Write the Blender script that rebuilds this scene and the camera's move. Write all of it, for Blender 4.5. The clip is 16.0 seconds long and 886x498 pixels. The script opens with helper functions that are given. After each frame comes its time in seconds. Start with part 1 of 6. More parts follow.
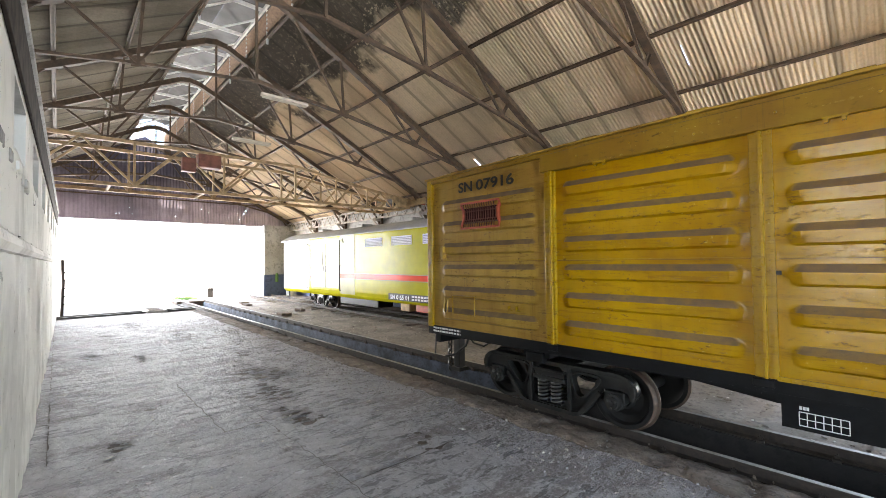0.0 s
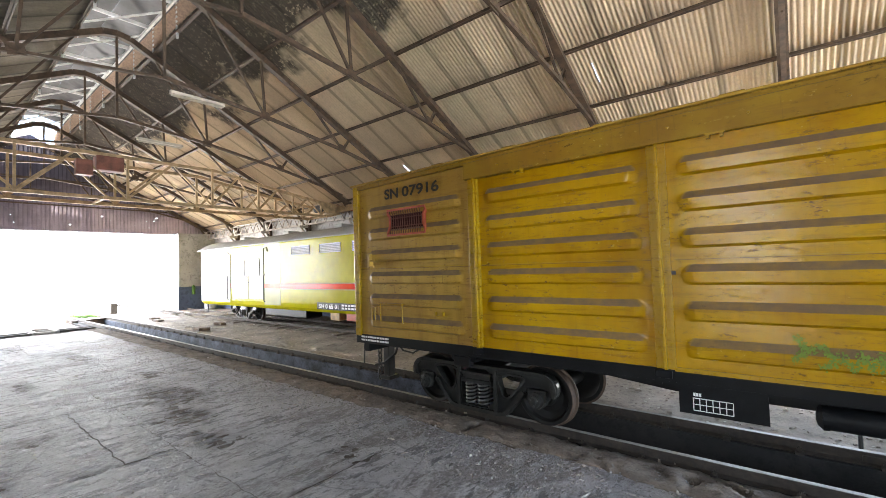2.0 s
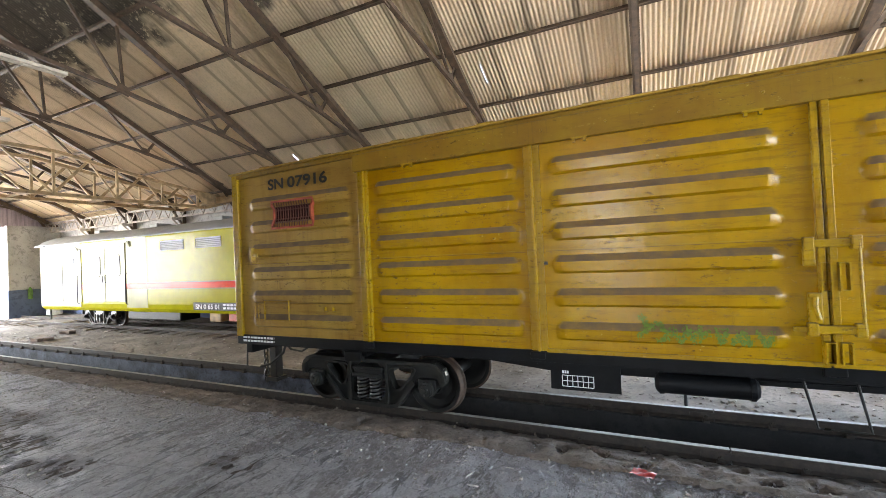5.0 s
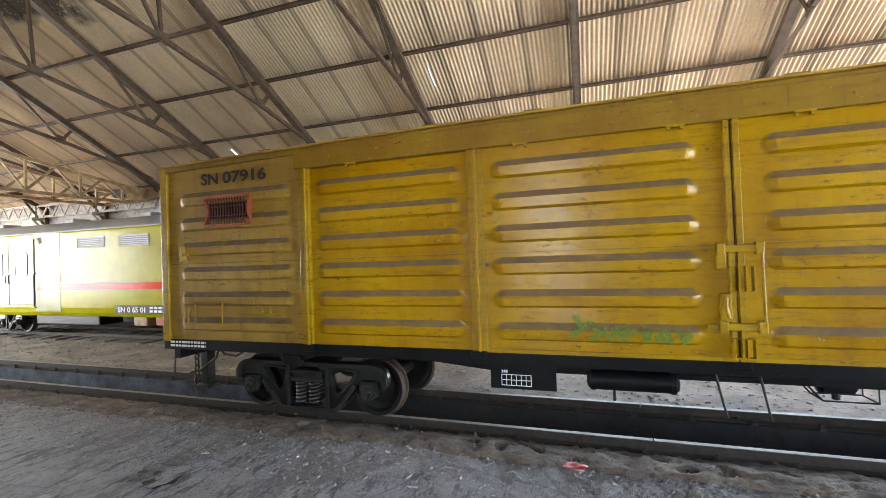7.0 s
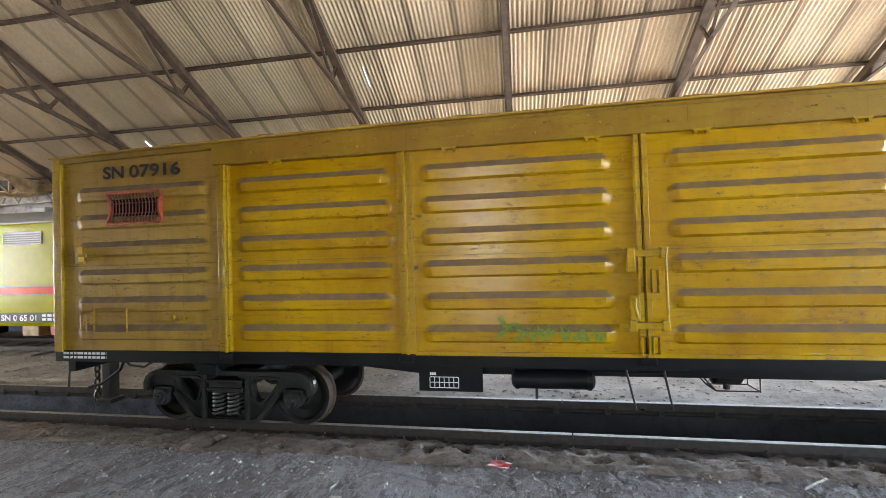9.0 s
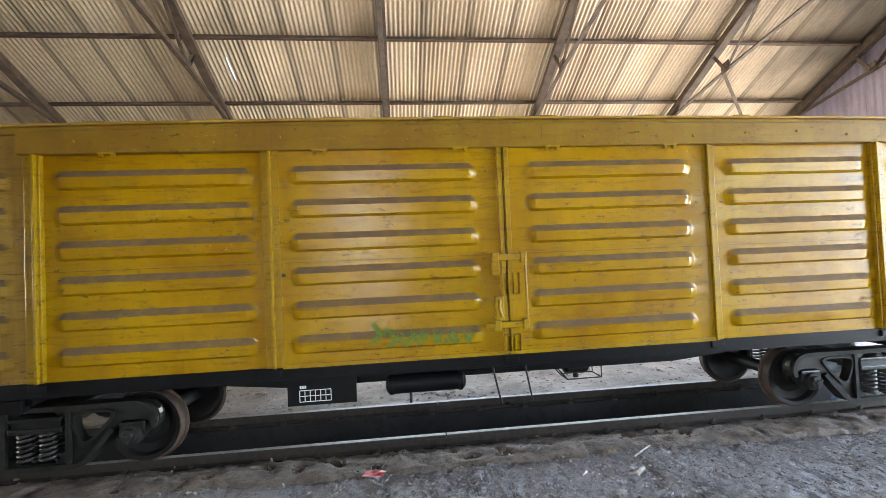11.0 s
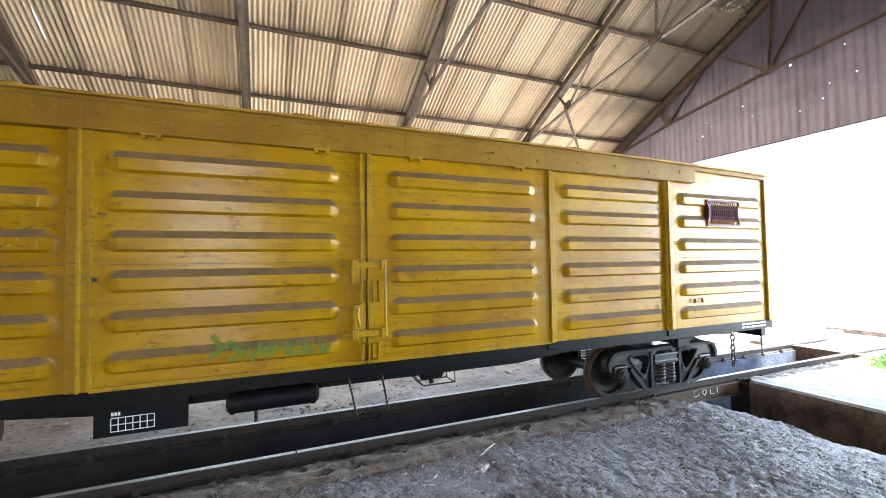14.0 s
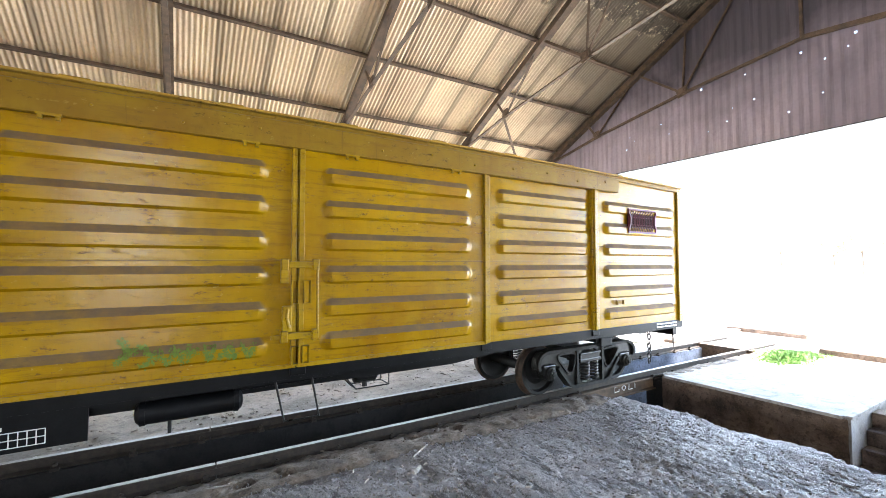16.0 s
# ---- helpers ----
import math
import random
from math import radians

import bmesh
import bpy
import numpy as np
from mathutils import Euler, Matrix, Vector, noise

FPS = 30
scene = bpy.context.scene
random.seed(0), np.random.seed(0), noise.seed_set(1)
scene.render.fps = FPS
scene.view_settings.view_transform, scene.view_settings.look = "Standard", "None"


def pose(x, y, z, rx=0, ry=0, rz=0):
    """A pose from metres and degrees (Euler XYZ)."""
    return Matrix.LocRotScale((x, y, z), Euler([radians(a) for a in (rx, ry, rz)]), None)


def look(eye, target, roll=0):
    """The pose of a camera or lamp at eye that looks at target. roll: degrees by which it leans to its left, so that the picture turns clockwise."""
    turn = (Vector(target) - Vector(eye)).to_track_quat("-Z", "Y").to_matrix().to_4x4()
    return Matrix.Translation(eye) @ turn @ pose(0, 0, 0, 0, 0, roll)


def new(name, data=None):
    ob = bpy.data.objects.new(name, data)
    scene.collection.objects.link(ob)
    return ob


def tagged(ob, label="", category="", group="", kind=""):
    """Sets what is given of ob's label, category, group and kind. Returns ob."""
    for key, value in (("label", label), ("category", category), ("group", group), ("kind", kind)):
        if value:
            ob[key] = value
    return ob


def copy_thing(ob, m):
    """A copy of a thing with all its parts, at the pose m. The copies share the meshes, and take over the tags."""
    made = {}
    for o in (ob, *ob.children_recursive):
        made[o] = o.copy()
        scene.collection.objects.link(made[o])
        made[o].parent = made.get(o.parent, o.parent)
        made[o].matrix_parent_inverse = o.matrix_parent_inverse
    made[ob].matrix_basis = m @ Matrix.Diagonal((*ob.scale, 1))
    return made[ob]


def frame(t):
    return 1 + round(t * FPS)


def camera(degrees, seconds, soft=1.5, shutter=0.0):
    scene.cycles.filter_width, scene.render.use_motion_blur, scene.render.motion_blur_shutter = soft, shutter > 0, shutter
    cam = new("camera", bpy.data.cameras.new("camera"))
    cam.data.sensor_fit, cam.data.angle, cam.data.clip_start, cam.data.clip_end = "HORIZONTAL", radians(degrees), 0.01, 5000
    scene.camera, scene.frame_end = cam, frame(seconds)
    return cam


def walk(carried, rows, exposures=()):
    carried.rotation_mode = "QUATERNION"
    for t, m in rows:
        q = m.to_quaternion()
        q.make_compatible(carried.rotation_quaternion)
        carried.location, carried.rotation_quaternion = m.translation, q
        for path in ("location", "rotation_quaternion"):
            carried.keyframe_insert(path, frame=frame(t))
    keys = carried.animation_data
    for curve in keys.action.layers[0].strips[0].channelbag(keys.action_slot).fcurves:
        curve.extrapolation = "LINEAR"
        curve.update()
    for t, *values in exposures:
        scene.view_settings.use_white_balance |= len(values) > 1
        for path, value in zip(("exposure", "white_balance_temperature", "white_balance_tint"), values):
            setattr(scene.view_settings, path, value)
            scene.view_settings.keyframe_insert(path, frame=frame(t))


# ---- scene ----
cam = camera(92.4, 16.0, soft=0.75)
PATH = [
    (0, (4.891, -4.188, 1.902), (3.41, -2.844, 1.96), -0.6),
    (0.5, (4.903, -4.165, 1.907), (3.462, -2.779, 1.972), -0.6),
    (1, (4.918, -4.15, 1.902), (3.528, -2.713, 1.971), -0.6),
    (1.5, (4.936, -4.13, 1.903), (3.608, -2.637, 1.978), -0.7),
    (2, (4.951, -4.116, 1.913), (3.698, -2.56, 1.991), -1.9),
    (2.5, (4.965, -4.111, 1.902), (3.798, -2.489, 1.971), -2.3),
    (3, (4.976, -4.1, 1.9), (3.883, -2.426, 1.96), -2.4),
    (3.5, (4.995, -4.092, 1.903), (3.96, -2.382, 1.953), -2.5),
    (4, (5.011, -4.08, 1.902), (4.039, -2.333, 1.943), -2.6),
    (6.5, (5.058, -4.07, 1.892), (4.374, -2.191, 1.923), -2.2),
    (7, (5.076, -4.06, 1.888), (4.451, -2.161, 1.92), -2.0),
    (7.5, (5.099, -4.049, 1.888), (4.536, -2.13, 1.921), -1.9),
    (8, (5.114, -4.04, 1.883), (4.605, -2.106, 1.921), -1.8),
    (8.2, (5.125, -4.035, 1.884), (4.639, -2.095, 1.922), -1.8),
    (10.3, (5.21, -4.012, 1.887), (5.226, -2.012, 1.927), -2.0),
    (10.5, (5.223, -4.004, 1.881), (5.3, -2.006, 1.925), -2.2),
    (11, (5.244, -4.001, 1.876), (5.448, -2.012, 1.922), -2.4),
    (11.5, (5.259, -3.998, 1.88), (5.564, -2.022, 1.929), -2.5),
    (12, (5.277, -3.999, 1.874), (5.678, -2.04, 1.923), -2.5),
    (12.5, (5.291, -3.997, 1.871), (5.797, -2.063, 1.925), -2.1),
    (13, (5.312, -3.998, 1.868), (5.926, -2.096, 1.929), -1.4),
    (13.5, (5.326, -3.998, 1.871), (6.037, -2.13, 1.938), -1.0),
    (14, (5.341, -3.993, 1.864), (6.129, -2.156, 1.934), -0.9),
    (14.5, (5.353, -3.984, 1.862), (6.203, -2.175, 1.931), -0.6),
    (15, (5.36, -3.984, 1.867), (6.281, -2.209, 1.933), -0.2),
    (15.5, (5.366, -3.991, 1.859), (6.347, -2.25, 1.933), -0.1),
    (16, (5.375, -3.995, 1.857), (6.415, -2.289, 1.933), -0.1),
]
EXPOSE = 3.25
walk(cam, [(t, look(eye, target, roll)) for t, eye, target, roll in PATH])
scene.view_settings.exposure = EXPOSE

# ---- light: hazy bright day outside, the shed lit through its open ends and sides ----
world = bpy.data.worlds.new("sky")
scene.world = world
world.use_nodes = True
wn = world.node_tree
sky = wn.nodes.new("ShaderNodeTexSky")
sky.sky_type = "NISHITA"
sky.sun_disc = False
sky.sun_elevation = radians(58)
sky.sun_rotation = radians(200)
sky.air_density, sky.dust_density, sky.ozone_density = 1.0, 1.2, 1.0
bg = wn.nodes["Background"]
bg.inputs["Strength"].default_value = 0.15
wn.links.new(sky.outputs["Color"], bg.inputs["Color"])
sun_data = bpy.data.lights.new("sun", "SUN")
sun_data.energy, sun_data.angle, sun_data.color = 4.5, radians(0.6), (1.0, 0.95, 0.86)
sun = new("sun", sun_data)
sun.matrix_world = look((8, -20, 40), (5, -6, 0))


def opening_light(name, eye, target, w, h, power, color=(1.0, 0.98, 0.95)):
    """The sky's light in an open bay of the shed."""
    data = bpy.data.lights.new(name, "AREA")
    data.shape, data.size, data.size_y, data.energy, data.color = "RECTANGLE", w, h, power, color
    ob = new(name, data)
    ob.matrix_world = look(eye, target)
    return ob


opening_light("daylight_west", (-27.0, -2.5, 2.8), (0, -2.0, 4.6), 17, 5.5, 1270, (0.99, 0.98, 0.97))
opening_light("daylight_east", (19.0, -1.0, 2.3), (0, -1.0, -3.5), 13, 4.4, 350, (0.72, 0.86, 1.0))
opening_light("daylight_side_door", (4.2, -8.95, 2.5), (4.2, 0, 2.0), 0.9, 2.8, 8)
opening_light("daylight_north", (8.6, 6.95, 1.3), (8.6, 3.0, 0.2), 10.5, 2.4, 48)
opening_light("daylight_ridge", (-3.2, -0.9, 8.55), (-3.2, -0.9, 0), 1.3, 33, 120)

# ---- helpers for shapes ----
ROOTS = {}


def thing(name, x, y, z, label, category, group="", kind=""):
    ob = new(name)
    ob.location = (x, y, z)
    ROOTS[ob] = Vector((x, y, z))
    return tagged(ob, label, category, group, kind)


def root_of(ob):
    while ob.parent:
        ob = ob.parent
    return ob


def part(name, bm, material, parent=None, label="", smooth=False):
    """Links a bmesh, given in world places, as one mesh object under a thing or a part."""
    me = bpy.data.meshes.new(name)
    if parent is not None:
        bmesh.ops.translate(bm, verts=bm.verts, vec=-ROOTS.get(root_of(parent), Vector()))
    bmesh.ops.recalc_face_normals(bm, faces=bm.faces)
    for f in bm.faces:
        f.smooth = smooth
    bm.to_mesh(me)
    bm.free()
    if smooth:
        me.set_sharp_from_angle(angle=radians(38))
    me.materials.append(material)
    ob = new(name, me)
    if parent is not None:
        ob.parent = parent
    if label:
        ob["label"] = label
    return ob


def solid(name, bm, material, label, category="", group="", kind="", smooth=False):
    """A thing that is one mesh."""
    return tagged(part(name, bm, material, None, "", smooth), label, category, group, kind)


def box(bm, x0, y0, z0, x1, y1, z1, bevel=0.0):
    res = bmesh.ops.create_cube(bm, size=1.0)
    vs = res["verts"]
    for v in vs:
        v.co = Vector(((x0 + x1) / 2 + v.co.x * (x1 - x0), (y0 + y1) / 2 + v.co.y * (y1 - y0), (z0 + z1) / 2 + v.co.z * (z1 - z0)))
    if bevel:
        es = list({e for v in vs for e in v.link_edges})
        bmesh.ops.bevel(bm, geom=es, offset=bevel, segments=2, affect="EDGES", profile=0.5)
    return bm


def beam(bm, p, q, w, h, up=(0, 0, 1)):
    """A straight bar of section w x h from p to q."""
    p, q = Vector(p), Vector(q)
    d = (q - p).normalized()
    u = Vector(up)
    if abs(d.dot(u)) > 0.98:
        u = Vector((0, 1, 0))
    s = d.cross(u).normalized()
    t = s.cross(d).normalized()
    vs = [bm.verts.new(c + s * a * w / 2 + t * b * h / 2) for c in (p, q) for a, b in ((-1, -1), (1, -1), (1, 1), (-1, 1))]
    for f in ((0, 1, 2, 3), (7, 6, 5, 4), (0, 4, 5, 1), (1, 5, 6, 2), (2, 6, 7, 3), (3, 7, 4, 0)):
        bm.faces.new([vs[i] for i in f])
    return bm


def angle_iron(bm, p, q, w, th=0.012, up=(0, 0, 1)):
    """An L-shaped steel section from p to q."""
    p, q = Vector(p), Vector(q)
    d = (q - p).normalized()
    u = Vector(up)
    if abs(d.dot(u)) > 0.98:
        u = Vector((0, 1, 0))
    s = d.cross(u).normalized()
    t = s.cross(d).normalized()
    prof = ((0, 0), (w, 0), (w, th), (th, th), (th, w), (0, w))
    a = [bm.verts.new(p + s * (x - w / 2) + t * (y - w / 2)) for x, y in prof]
    b = [bm.verts.new(q + s * (x - w / 2) + t * (y - w / 2)) for x, y in prof]
    n = len(prof)
    for i in range(n):
        bm.faces.new((a[i], a[(i + 1) % n], b[(i + 1) % n], b[i]))
    bm.faces.new(a), bm.faces.new(b[::-1])
    return bm


def tube(bm, pts, r, n=8, closed=False):
    """A round bar through points."""
    pts = [Vector(p) for p in pts]
    rings = []
    m = len(pts)
    side = None
    for i, p in enumerate(pts):
        a = pts[i - 1] if i or closed else p
        b = pts[(i + 1) % m] if i < m - 1 or closed else p
        d = (b - a).normalized()
        if side is None:
            side = d.orthogonal().normalized()
        side = (side - d * side.dot(d)).normalized()
        other = d.cross(side)
        rings.append([bm.verts.new(p + r * (math.cos(k * math.tau / n) * side + math.sin(k * math.tau / n) * other)) for k in range(n)])
    for i in range(m if closed else m - 1):
        a, b = rings[i], rings[(i + 1) % m]
        for k in range(n):
            bm.faces.new((a[k], a[(k + 1) % n], b[(k + 1) % n], b[k]))
    if not closed:
        bm.faces.new(rings[0][::-1]), bm.faces.new(rings[-1])
    return bm


def lathe(bm, prof, centre, axis="y", n=40, caps=True):
    """Turns a profile of (along, radius) about an axis through centre."""
    c = Vector(centre)
    rings = []
    for a, r in prof:
        ring = []
        for k in range(n):
            u, v = r * math.cos(k * math.tau / n), r * math.sin(k * math.tau / n)
            ring.append(bm.verts.new(c + Vector({"x": (a, u, v), "y": (u, a, v), "z": (u, v, a)}[axis])))
        rings.append(ring)
    for a, b in zip(rings, rings[1:]):
        for k in range(n):
            bm.faces.new((a[k], a[(k + 1) % n], b[(k + 1) % n], b[k]))
    if caps:
        bm.faces.new(rings[0][::-1]), bm.faces.new(rings[-1])
    return bm


def extrude_poly(bm, pts, axis, a, b):
    """Extrudes a flat outline along an axis. x: (y, z); y: (x, z); z: (x, y)."""
    def at(p, d):
        return {"x": (d, p[0], p[1]), "y": (p[0], d, p[1]), "z": (p[0], p[1], d)}[axis]
    lo = [bm.verts.new(at(p, a)) for p in pts]
    hi = [bm.verts.new(at(p, b)) for p in pts]
    n = len(pts)
    for i in range(n):
        bm.faces.new((lo[i], lo[(i + 1) % n], hi[(i + 1) % n], hi[i]))
    bm.faces.new(lo[::-1]), bm.faces.new(hi)
    return bm


def ribbon(bm, pts, w, y0, y1, closed=False):
    """A strip of width w along a line in the xz plane, extruded from y0 to y1."""
    m = len(pts)
    left, right = [], []
    for i, (x, z) in enumerate(pts):
        a = pts[i - 1] if i or closed else pts[i]
        b = pts[(i + 1) % m] if i < m - 1 or closed else pts[i]
        d = Vector((b[0] - a[0], b[1] - a[1])).normalized()
        nrm = Vector((-d.y, d.x)) * w / 2
        left.append((x + nrm.x, z + nrm.y)), right.append((x - nrm.x, z - nrm.y))
    rows = []
    for pl, pr in zip(left, right):
        rows.append([bm.verts.new((px, y, pz)) for (px, pz), y in ((pl, y0), (pl, y1), (pr, y1), (pr, y0))])
    for i in range(m if closed else m - 1):
        a, b = rows[i], rows[(i + 1) % m]
        for k in range(4):
            bm.faces.new((a[k], a[(k + 1) % 4], b[(k + 1) % 4], b[k]))
    if not closed:
        bm.faces.new(rows[0][::-1]), bm.faces.new(rows[-1])
    return bm


def sheet(name, xs, ys, f):
    """A grid mesh: f(x, y) gives the place of each corner."""
    verts = [f(x, y) for y in ys for x in xs]
    n = len(xs)
    faces = [(j * n + i, j * n + i + 1, (j + 1) * n + i + 1, (j + 1) * n + i) for j in range(len(ys) - 1) for i in range(n - 1)]
    me = bpy.data.meshes.new(name)
    me.from_pydata(verts, [], faces)
    return me


# ---- materials ----
class Mat:
    """A node material under construction."""
    def __init__(self, name, rough=0.7, metal=0.0, spec=0.5):
        self.m = bpy.data.materials.new(name)
        self.m.use_nodes = True
        self.t = self.m.node_tree
        self.b = self.t.nodes["Principled BSDF"]
        self.b.inputs["Roughness"].default_value = rough
        self.b.inputs["Metallic"].default_value = metal
        self.b.inputs["Specular IOR Level"].default_value = spec
        self.coord = self.t.nodes.new("ShaderNodeNewGeometry").outputs["Position"]

    def node(self, kind, **inputs):
        n = self.t.nodes.new(kind)
        for k, v in inputs.items():
            self.put(n.inputs[k.replace("_", " ")], v)
        return n

    def put(self, socket, v):
        if isinstance(v, bpy.types.NodeSocket):
            self.t.links.new(v, socket)
        else:
            socket.default_value = v

    def scaled(self, sx, sy, sz):
        n = self.t.nodes.new("ShaderNodeMapping")
        self.put(n.inputs["Vector"], self.coord)
        n.inputs["Scale"].default_value = (sx, sy, sz)
        return n.outputs["Vector"]

    def noise(self, scale, detail=4.0, rough=0.6, vec=None, dist=0.0):
        return self.node("ShaderNodeTexNoise", Vector=vec or self.coord, Scale=scale, Detail=detail, Roughness=rough, Distortion=dist).outputs["Fac"]

    def ramp(self, fac, *stops):
        n = self.t.nodes.new("ShaderNodeValToRGB")
        self.put(n.inputs["Fac"], fac)
        el = n.color_ramp.elements
        while len(el) < len(stops):
            el.new(0.5)
        for e, (p, c) in zip(el, stops):
            e.position = p
            e.color = (*c, 1) if isinstance(c, tuple) else (c, c, c, 1)
        return n.outputs["Color"]

    def mix(self, fac, a, b, mode="MIX"):
        n = self.t.nodes.new("ShaderNodeMix")
        n.data_type, n.blend_type = "RGBA", mode
        self.put(n.inputs["Factor"], fac)
        for sock, v in ((n.inputs[6], a), (n.inputs[7], b)):
            self.put(sock, (*v, 1) if isinstance(v, tuple) else v)
        return n.outputs[2]

    def math(self, op, a, b=0.0):
        n = self.t.nodes.new("ShaderNodeMath")
        n.operation = op
        self.put(n.inputs[0], a), self.put(n.inputs[1], b)
        return n.outputs[0]

    def up(self):
        """How far the surface faces up."""
        g = self.t.nodes.new("ShaderNodeNewGeometry")
        s = self.t.nodes.new("ShaderNodeSeparateXYZ")
        self.t.links.new(g.outputs["Normal"], s.inputs[0])
        return s.outputs["Z"]

    def axis(self, a):
        s = self.t.nodes.new("ShaderNodeSeparateXYZ")
        self.t.links.new(self.coord, s.inputs[0])
        return s.outputs[a]

    def random(self):
        return self.t.nodes.new("ShaderNodeObjectInfo").outputs["Random"]

    def done(self, color, rough=None, bump=None, depth=0.005, strength=0.6):
        self.put(self.b.inputs["Base Color"], (*color, 1) if isinstance(color, tuple) else color)
        if rough is not None:
            self.put(self.b.inputs["Roughness"], rough)
        if bump is not None:
            n = self.node("ShaderNodeBump", Height=bump, Strength=strength, Distance=depth)
            self.put(self.b.inputs["Normal"], n.outputs["Normal"])
        return self.m


def plain(name, color, rough=0.7, metal=0.0, vary=0.25, scale=9.0, bump=0.3, depth=0.003, spec=0.5):
    """Paint or metal of one hue with grain and blotches."""
    m = Mat(name, rough, metal, spec)
    a, b = m.noise(scale), m.noise(scale * 9, 3)
    dark = tuple(c * (1 - vary) for c in color)
    light = tuple(min(1, c * (1 + vary)) for c in color)
    col = m.mix(m.ramp(a, (0.35, 0.0), (0.65, 1.0)), dark, light)
    col = m.mix(m.math("MULTIPLY", m.ramp(b, (0.45, 0.0), (0.75, 1.0)), 0.35), col, dark)
    return m.done(col, m.math("ADD", m.math("MULTIPLY", a, 0.3), rough - 0.15), b, depth, bump)


def yellow_paint(name, hue, dust_shade_amount, grime):
    """Old gloss paint over sheet steel: sun-browned blotches, rain dirt, chipped flecks, and dusty ledges darkened for
    the shade on upward faces.
    """
    m = Mat(name, 0.3, 0.0, 0.27)
    blot = m.noise(0.9, 5, 0.62)
    fine = m.noise(30, 4)
    brown = tuple(c * k for c, k in zip(hue, (0.74, 0.64, 0.6)))
    col = m.mix(m.ramp(blot, (0.38, 0.0), (0.64, 1.0)), hue, brown)
    pale = m.ramp(m.noise(2.2, 4, 0.6, m.scaled(1.0, 1, 0.7)), (0.54, 0.0), (0.68, 1.0))
    col = m.mix(m.math("MULTIPLY", pale, 0.35), col, tuple(min(1.0, c * k + a) for c, k, a in zip(hue, (1.12, 1.18, 1.0), (0.0, 0.0, 0.012))))
    streak = m.noise(1.0, 4, 0.6, m.scaled(7, 7, 0.45))
    col = m.mix(m.math("MULTIPLY", m.ramp(streak, (0.5, 0.0), (0.78, 1.0)), grime), col, (0.20, 0.098, 0.008))
    # scuffs along the pressing, and paint cracked and lifted in short flecks
    scuff = m.ramp(m.noise(5, 7, 0.74, m.scaled(0.35, 1, 3.4)), (0.53, 0.0), (0.61, 1.0))
    col = m.mix(m.math("MULTIPLY", scuff, 0.5), col, (0.20, 0.10, 0.008))
    fleck = m.ramp(m.noise(14, 8, 0.8, m.scaled(0.7, 1, 2.2)), (0.575, 0.0), (0.60, 1.0))
    worn = m.ramp(m.noise(1.6, 3), (0.42, 0.15), (0.6, 1.0))
    fleck = m.math("MULTIPLY", fleck, worn)
    col = m.mix(m.math("MULTIPLY", fleck, 0.85), col, (0.075, 0.036, 0.006))
    chip = m.math("MULTIPLY", m.ramp(m.noise(20, 6, 0.75, m.scaled(0.8, 1, 1.4)), (0.64, 0.0), (0.655, 1.0)), worn)
    col = m.mix(m.math("MULTIPLY", chip, 0.5), col, (0.62, 0.50, 0.16))
    drip = m.math("MULTIPLY", m.ramp(m.noise(1.0, 6, 0.75, m.scaled(26, 26, 1.1)), (0.61, 0.0), (0.69, 1.0)), grime)
    col = m.mix(drip, col, (0.13, 0.066, 0.012))
    # Dusty upward faces; the colour also holds their shade under the dark roof.
    dust_shade = m.math("MULTIPLY", m.ramp(m.up(), (0.16, 0.0), (0.46, 1.0)), dust_shade_amount)
    dust_shade = m.math("MULTIPLY", dust_shade, m.ramp(m.noise(7, 5, 0.7), (0.3, 0.62), (0.6, 1.0)))
    col = m.mix(dust_shade, col, (0.152, 0.106, 0.068))
    rough = m.math("ADD", m.math("MULTIPLY", m.ramp(fine, (0.3, 0.0), (0.8, 1.0)), 0.12), 0.15 + 0.8 * max(0.0, grime - 0.3))
    rough = m.math("MAXIMUM", rough, m.math("MULTIPLY", m.math("MAXIMUM", dust_shade, fleck), 0.85))
    relief = m.math("ADD", m.noise(4, 4), m.math("MULTIPLY", fine, 0.2))
    relief = m.math("SUBTRACT", relief, m.math("MULTIPLY", fleck, 0.25))
    return m.done(col, rough, relief, 0.012, 0.45)


YELLOW = yellow_paint("yellow_wagon_paint", (0.44, 0.252, 0.001), 0.92, 0.3)
YELLOW_DUSTY = yellow_paint("dusty_yellow_paint", (0.44, 0.272, 0.040), 0.95, 0.6)
YELLOW_TRIM = yellow_paint("yellow_trim_paint", (0.42, 0.262, 0.004), 0.8, 0.42)
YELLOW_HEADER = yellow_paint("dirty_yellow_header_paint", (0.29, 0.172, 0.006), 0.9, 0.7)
BLACK = plain("black_frame_paint", (0.004, 0.0042, 0.005), 0.5, 0.0, 0.5, 6, spec=0.17)
BOGIE = plain("oily_bogie_steel", (0.010, 0.0102, 0.0098), 0.34, 0.0, 0.5, 8, spec=0.5)
BOGIE_EDGE = plain("worn_bogie_rims", (0.022, 0.021, 0.019), 0.68, 0.0, 0.5, 14, spec=0.25)
SEAM = plain("rusty_sheet_seam", (0.13, 0.07, 0.012), 0.7, 0.0, 0.4, 9)
WHEEL = plain("dark_wheel_steel", (0.010, 0.009, 0.0085), 0.6, 0.0, 0.4, 6, spec=0.3)
TREAD = plain("rusty_wheel_tread", (0.07, 0.043, 0.03), 0.7, 0.0, 0.4, 12)
SPRING = plain("greasy_spring_steel", (0.055, 0.052, 0.048), 0.45, 0.3, 0.4, 20)
RUST_RED = plain("red_oxide_paint", (0.42, 0.075, 0.03), 0.6, 0.0, 0.3, 10)
